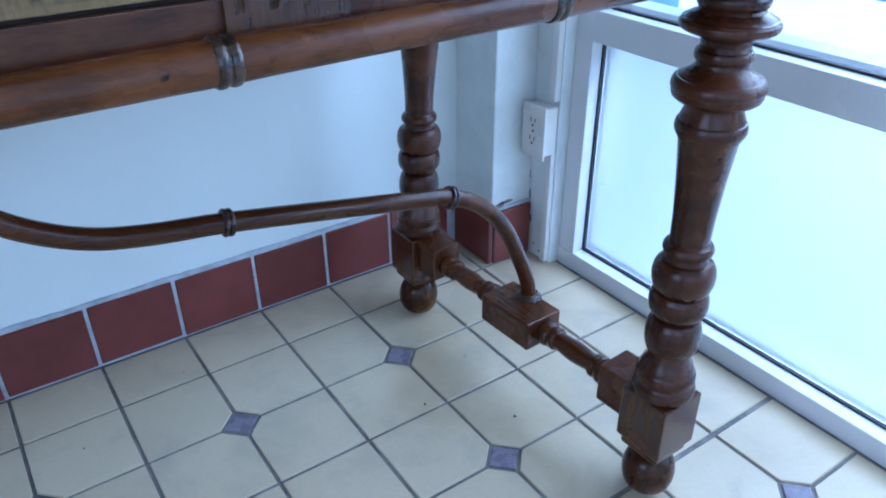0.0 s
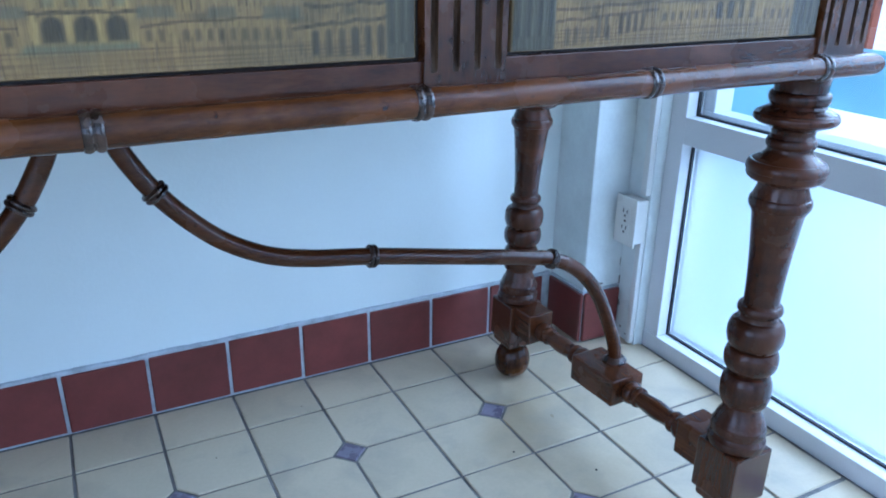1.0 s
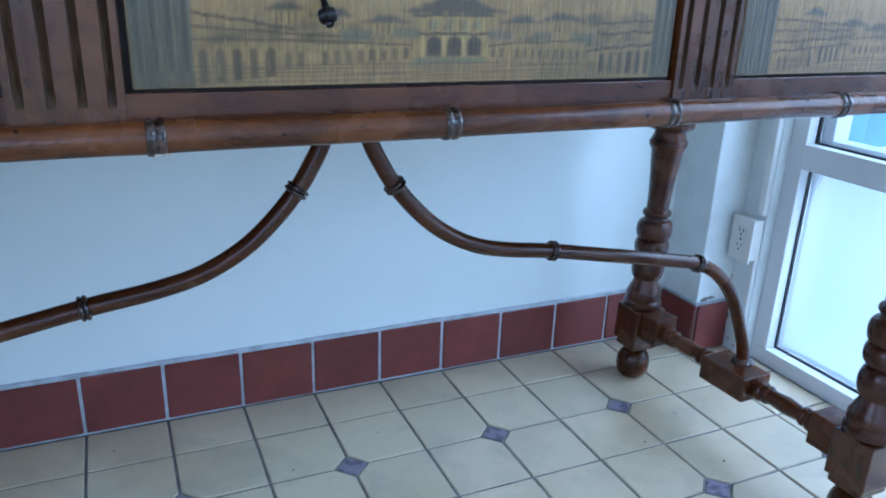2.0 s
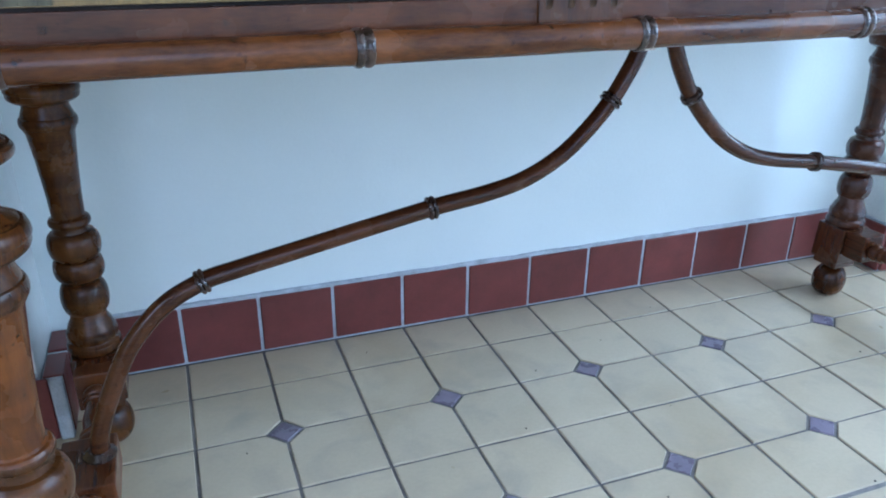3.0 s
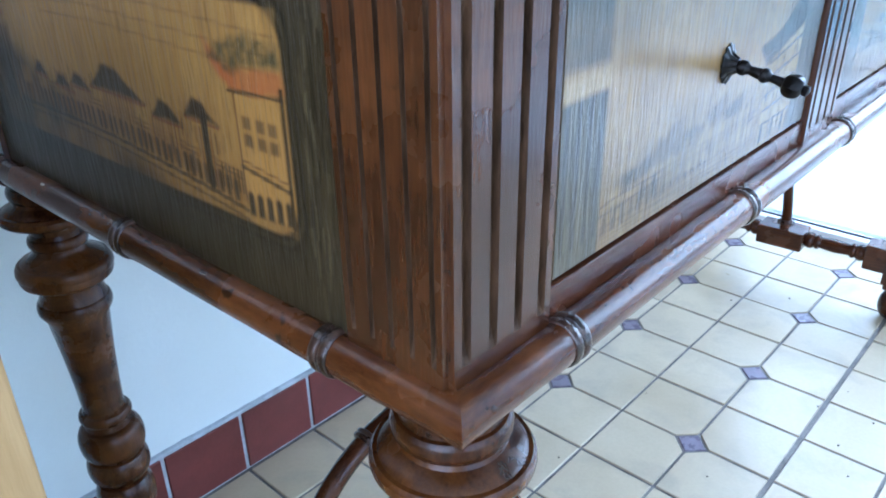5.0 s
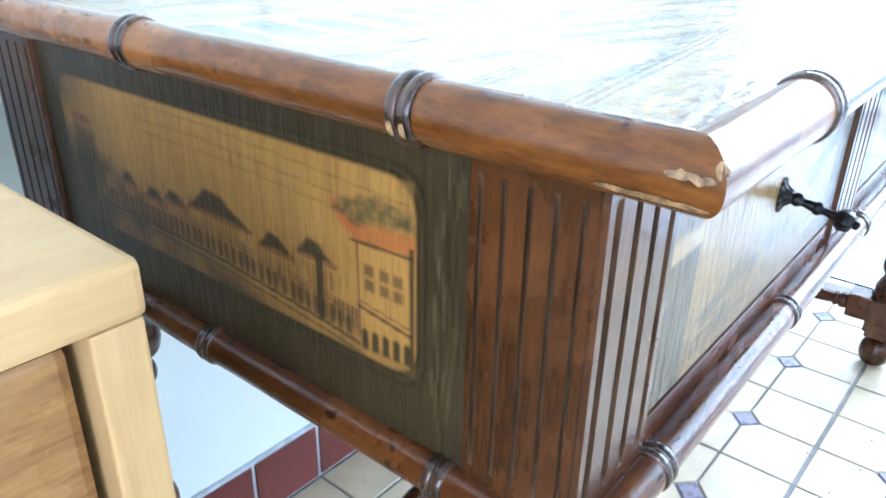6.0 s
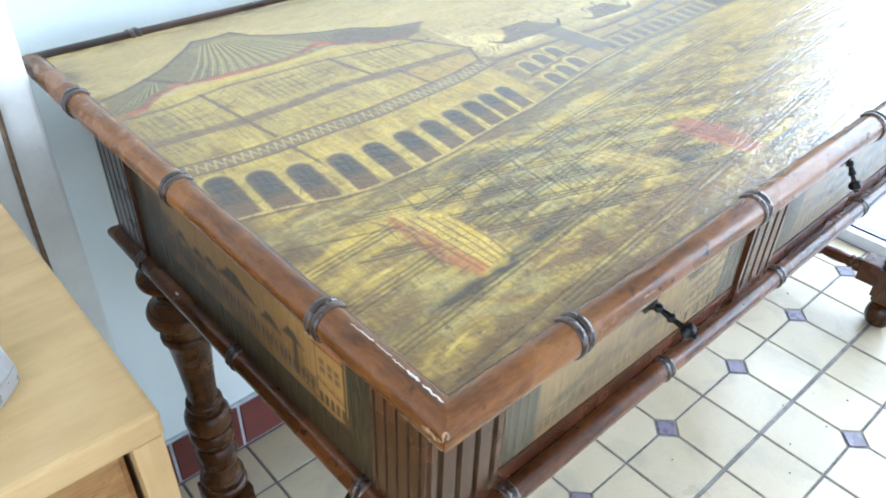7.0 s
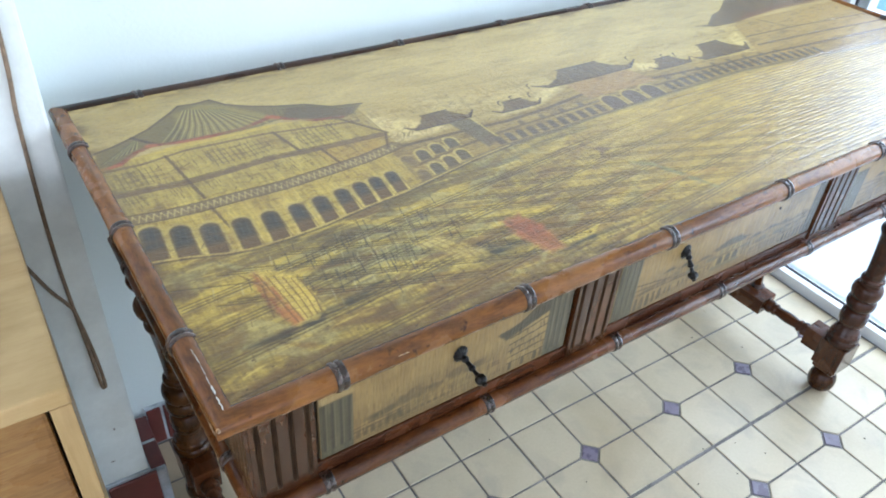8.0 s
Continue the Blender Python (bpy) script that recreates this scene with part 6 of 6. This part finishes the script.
# ---- base tiles along the walls ----
BH = 0.0925
base_n = new("baseboard_north")
tagged(base_n, "oxblood red base tiles with pale joints along the wall", "baseboard", kind="structure")
bm = bmesh.new()
rows = []
for i in range(281):                                       # uneven lip of grout along the top of the tiles
    x = -0.700 + 1.387 * i / 280
    lip = BH + 0.0048 + 0.0016 * noise.noise(Vector((x * 16, 0, 0))) + 0.0009 * noise.noise(Vector((x * 75, 4, 0)))
    rows.append([bm.verts.new(q) for q in ((x, 0.2075, 0.0), (x, 0.2075, lip - 0.0016), (x, 0.2085 + 0.0004 * noise.noise(Vector((x * 40, 9, 0))), lip), (x, 0.2128, lip + 0.0008))])
for p, q in zip(rows, rows[1:]):
    for k in range(3):
        bm.faces.new((p[k], q[k], q[k + 1], p[k + 1]))
bmesh.ops.recalc_face_normals(bm, faces=bm.faces)
part("grout_bed", bm, M["grout_pale"], base_n)
tile_red = None
for i in range(-6, 6):
    g = 0.0024
    if tile_red is None:
        tile_red = part("base_tile", boxed(g, P - g, 0.0, 0.007, 0.003, BH, 0.0014, segments=1), M["red"], base_n, loc=(i * P, 0.205, 0))
    else:
        o = again(tile_red, (i * P, 0.205 + 0.0006 * math.sin(i * 2.3), 0.0006 * math.sin(i * 1.7)), (0, 0, 0.3 * math.sin(i * 1.3)))
        o.parent = base_n
part("base_tile", boxed(-0.699, -6 * P - 0.0024, 0.205, 0.212, 0.003, BH, 0.0014, segments=1), M["red"], base_n)
base_l = new("baseboard_left_pier")
tagged(base_l, "oxblood red base tiles with rough pale joints round the pier", "baseboard", kind="structure")
part("grout_bed", boxed(-0.7275, -0.7022, 0.0835, 0.2070, 0.0, BH - 0.004, 0.002), M["grout_pale"], base_l)
part("grout_bed", boxed(-0.7182, -0.7020, 0.0740, 0.0840, 0.0, BH - 0.003, 0.003), M["grout_pale"], base_l)
part("grout_bed", boxed(-0.8600, -0.7280, 0.0780, 0.0833, 0.0, BH + 0.005, 0.0015), M["grout_pale"], base_l)
part("base_tile", boxed(-0.7255, -0.701, 0.0845, 0.141, 0.004, BH - 0.002, 0.0016, segments=1), M["red"], base_l)
part("base_tile", boxed(-0.7255, -0.701, 0.1470, 0.2020, 0.004, BH - 0.001, 0.0016, segments=1), M["red"], base_l)
part("base_tile", boxed(-0.795, -0.7185, 0.0725, 0.0780, 0.004, BH, 0.0016, segments=1), M["red"], base_l)
part("base_tile", boxed(-0.860, -0.7995, 0.0725, 0.0795, 0.004, BH, 0.0016, segments=1), M["red"], base_l)
base_r = new("baseboard_right_pier")
tagged(base_r, "oxblood red base tiles round the corner pier", "baseboard", kind="structure")
part("grout_bed", boxed(0.688, 0.6928, 0.1165, 0.2070, 0.0, BH + 0.004, 0.001), M["grout_pale"], base_r)
part("grout_bed", boxed(0.6890, 0.7660, 0.1130, 0.1178, 0.0, BH + 0.004, 0.001), M["grout_pale"], base_r)
part("base_tile", boxed(0.683, 0.6895, 0.1105, 0.2040, 0.003, BH, 0.0014, segments=1), M["red"], base_r)
part("base_tile", boxed(0.6915, 0.7640, 0.1070, 0.1140, 0.003, BH, 0.0014, segments=1), M["red"], base_r)

# peeled paint at the foot of the corner pier and a scuff on the left pier
rp = random.Random(3)
for owner, spots in ((pier_right, [(0.722, 0.1175, 0.102, 0.016, 0.004), (0.709, 0.1175, 0.100, 0.010, 0.004)]),
                     (pier_left, [(-0.760, 0.0830, 0.215, 0.0016, 0.0035), (-0.775, 0.0830, 0.145, 0.004, 0.0015)])):
    for x, y, z, w, h in spots:
        bm = bmesh.new()
        vs = [bm.verts.new((x + w * math.cos(k * math.pi / 7) * rp.uniform(0.6, 1.1), y, z + h * math.sin(k * math.pi / 7) * rp.uniform(0.6, 1.1))) for k in range(14)]
        f = bm.faces.new(vs)
        f.normal_flip()
        part("peeled_patch", bm, M["peeled"], owner, "grey patch of peeled paint")

for y, z, w, h in ((0.1150, 0.105, 0.0022, 0.013), (0.1110, 0.062, 0.0034, 0.009), (0.1165, 0.034, 0.0018, 0.020), (0.1172, 0.138, 0.0016, 0.009), (0.1000, 0.020, 0.0040, 0.0035), (0.0850, 0.012, 0.0050, 0.0020)):
    bm = bmesh.new()
    f = bm.faces.new([bm.verts.new((0.7676, y + w * math.cos(k * math.pi / 7) * rp.uniform(0.5, 1.1), z + h * math.sin(k * math.pi / 7) * rp.uniform(0.5, 1.1))) for k in range(14)])
    bm.normal_update()
    if f.normal.x > 0:
        f.normal_flip()
    part("peeled_patch", bm, M["peeled"], jamb, "grey patch of peeled paint")

# crumbs on the floor
rnd = random.Random(7)
crumbs = bmesh.new()
for x, y in [(-0.50, -0.03), (-0.36, -0.17), (-0.27, -0.30), (-0.05, -0.27), (0.06, -0.12), (0.30, -0.40), (0.20, -0.33), (-0.15, -0.10), (0.5, -0.18), (-0.30, 0.15)] + [(rnd.uniform(-0.65, 0.7), rnd.uniform(-0.75, 0.18)) for _ in range(26)]:
    made = bmesh.ops.create_icosphere(crumbs, subdivisions=1, radius=rnd.uniform(0.0008, 0.0020))["verts"]
    for v in made:
        v.co = Vector((v.co.x + x, v.co.y + y, v.co.z * 0.6 + 0.0009))
tagged(part("floor_crumbs", crumbs, M["grit"]), "dark crumbs scattered on the tiles", "crumbs", kind="stuff")

# ---- floor tiles, the last and most numerous pieces ----
DD = 0.0238   # half diagonal of a mauve insert and its joint


def tile_mesh(clip_x, clip_y, wide):
    """A square tile with the corner at (clip_x, clip_y) cut off; wide: -1 or 1 where a broad joint runs on that side."""
    g = 0.0021
    x0, x1, y0, y1 = g, P - g, g + (0.0014 if wide == -1 else 0), P - g - (0.0014 if wide == 1 else 0)
    c = DD - 0.001
    pts = []
    for cx, cy in ((0, 0), (1, 0), (1, 1), (0, 1)):
        px, py = (x0, x1)[cx], (y0, y1)[cy]
        if (cx, cy) == (clip_x, clip_y):
            a, b = (px + (c if cx == 0 else -c), py), (px, py + (c if cy == 0 else -c))
            pts += [b, a] if (cx, cy) in ((0, 0), (1, 1)) else [a, b]
        else:
            pts.append((px, py))
    bm = bmesh.new()
    low = [bm.verts.new((x, y, -0.004)) for x, y in pts]
    n = len(pts)
    mid_x, mid_y = sum(p[0] for p in pts) / n, sum(p[1] for p in pts) / n
    mid = [bm.verts.new((x, y, -0.0012)) for x, y in pts]
    high = [bm.verts.new((x + (mid_x - x) * 0.018, y + (mid_y - y) * 0.018, 0.0)) for x, y in pts]
    for a, b in ((low, mid), (mid, high)):
        for k in range(n):
            bm.faces.new((a[k], a[(k + 1) % n], b[(k + 1) % n], b[k]))
    bm.faces.new(high)
    bmesh.ops.recalc_face_normals(bm, faces=bm.faces)
    return bm


kinds = {}
far = bmesh.new()
for i in range(-20, 8):
    for j in range(0, 26):
        x, y = i * P, -(j - 2) * P - P   # the tile spans y to y + P
        clip_x, clip_y = i % 2, (j + 1) % 2
        # corner rows: line j (upper edge) and j + 1 (lower edge); inserts sit on even lines
        wide = 1 if j == 5 else (-1 if j == 4 else 0)
        near = -8 <= i <= 6 and 0 <= j <= 9
        if x > WIN_X - 0.01 or x + P < LEFT_X or y < BACK_Y:
            continue
        key = (clip_x, 0 if (j + 1) % 2 == 0 else 1, wide)
        if j == 0:
            bm = boxed(0.0021, (P - 0.0021) if i < 7 else P * 0.02, 0.0021, 0.0915, -0.004, 0.0, 0.001, segments=1)
            if i == 6 or x + P > WIN_X - 0.002:
                bm.free()
                bm = boxed(0.0021, min(P - 0.0021, WIN_X - 0.002 - x), 0.0021, 0.0915, -0.004, 0.0, 0.001, segments=1)
            if near:
                part("floor_tile", bm, M["tile"], floor, loc=(x, y, 0))
            else:
                bm.free()
            continue
        if near:
            if key not in kinds:
                kinds[key] = part("floor_tile", tile_mesh(*key), M["tile"], floor, loc=(x, y, 0))
            else:
                o = again(kinds[key], (x, y, 0.0003 * math.sin(i * 3.1 + j * 1.7)), (0.12 * math.sin(i * 2.0 + j), 0.12 * math.cos(j * 1.9 + i), 0))
                o.parent = floor
        else:
            bm = tile_mesh(*key)
            bmesh.ops.translate(bm, vec=(x, y, 0), verts=bm.verts)
            me = bpy.data.meshes.new("tmp")
            bm.to_mesh(me)
            far.from_mesh(me)
            bpy.data.meshes.remove(me)
            bm.free()
far_tiles = part("far_floor_tiles", far, M["tile"], floor)
far_tiles["kind"] = "stuff"
dot = None
for i in range(-8, 8, 2):
    for j in range(2, 12, 2):
        x, y = i * P, -(j - 2) * P
        c = DD - 0.0028
        if dot is None:
            bm = bmesh.new()
            low, mid, high = ([bm.verts.new((c * f * math.cos(k * math.pi / 2), c * f * math.sin(k * math.pi / 2), z)) for k in range(4)] for f, z in ((1, -0.004), (1, -0.0012), (0.94, 0.0)))
            for a, b in ((low, mid), (mid, high)):
                for k in range(4):
                    bm.faces.new((a[k], a[(k + 1) % 4], b[(k + 1) % 4], b[k]))
            bm.faces.new(high)
            dot = part("mauve_insert", bm, M["dot"], floor, "small mauve insert tile", loc=(x, y, 0))
        else:
            o = again(dot, (x, y, 0.0002 * math.sin(i + j)), (0, 0, 1.5 * math.sin(i * 1.3 + j)))
            o.parent = floor
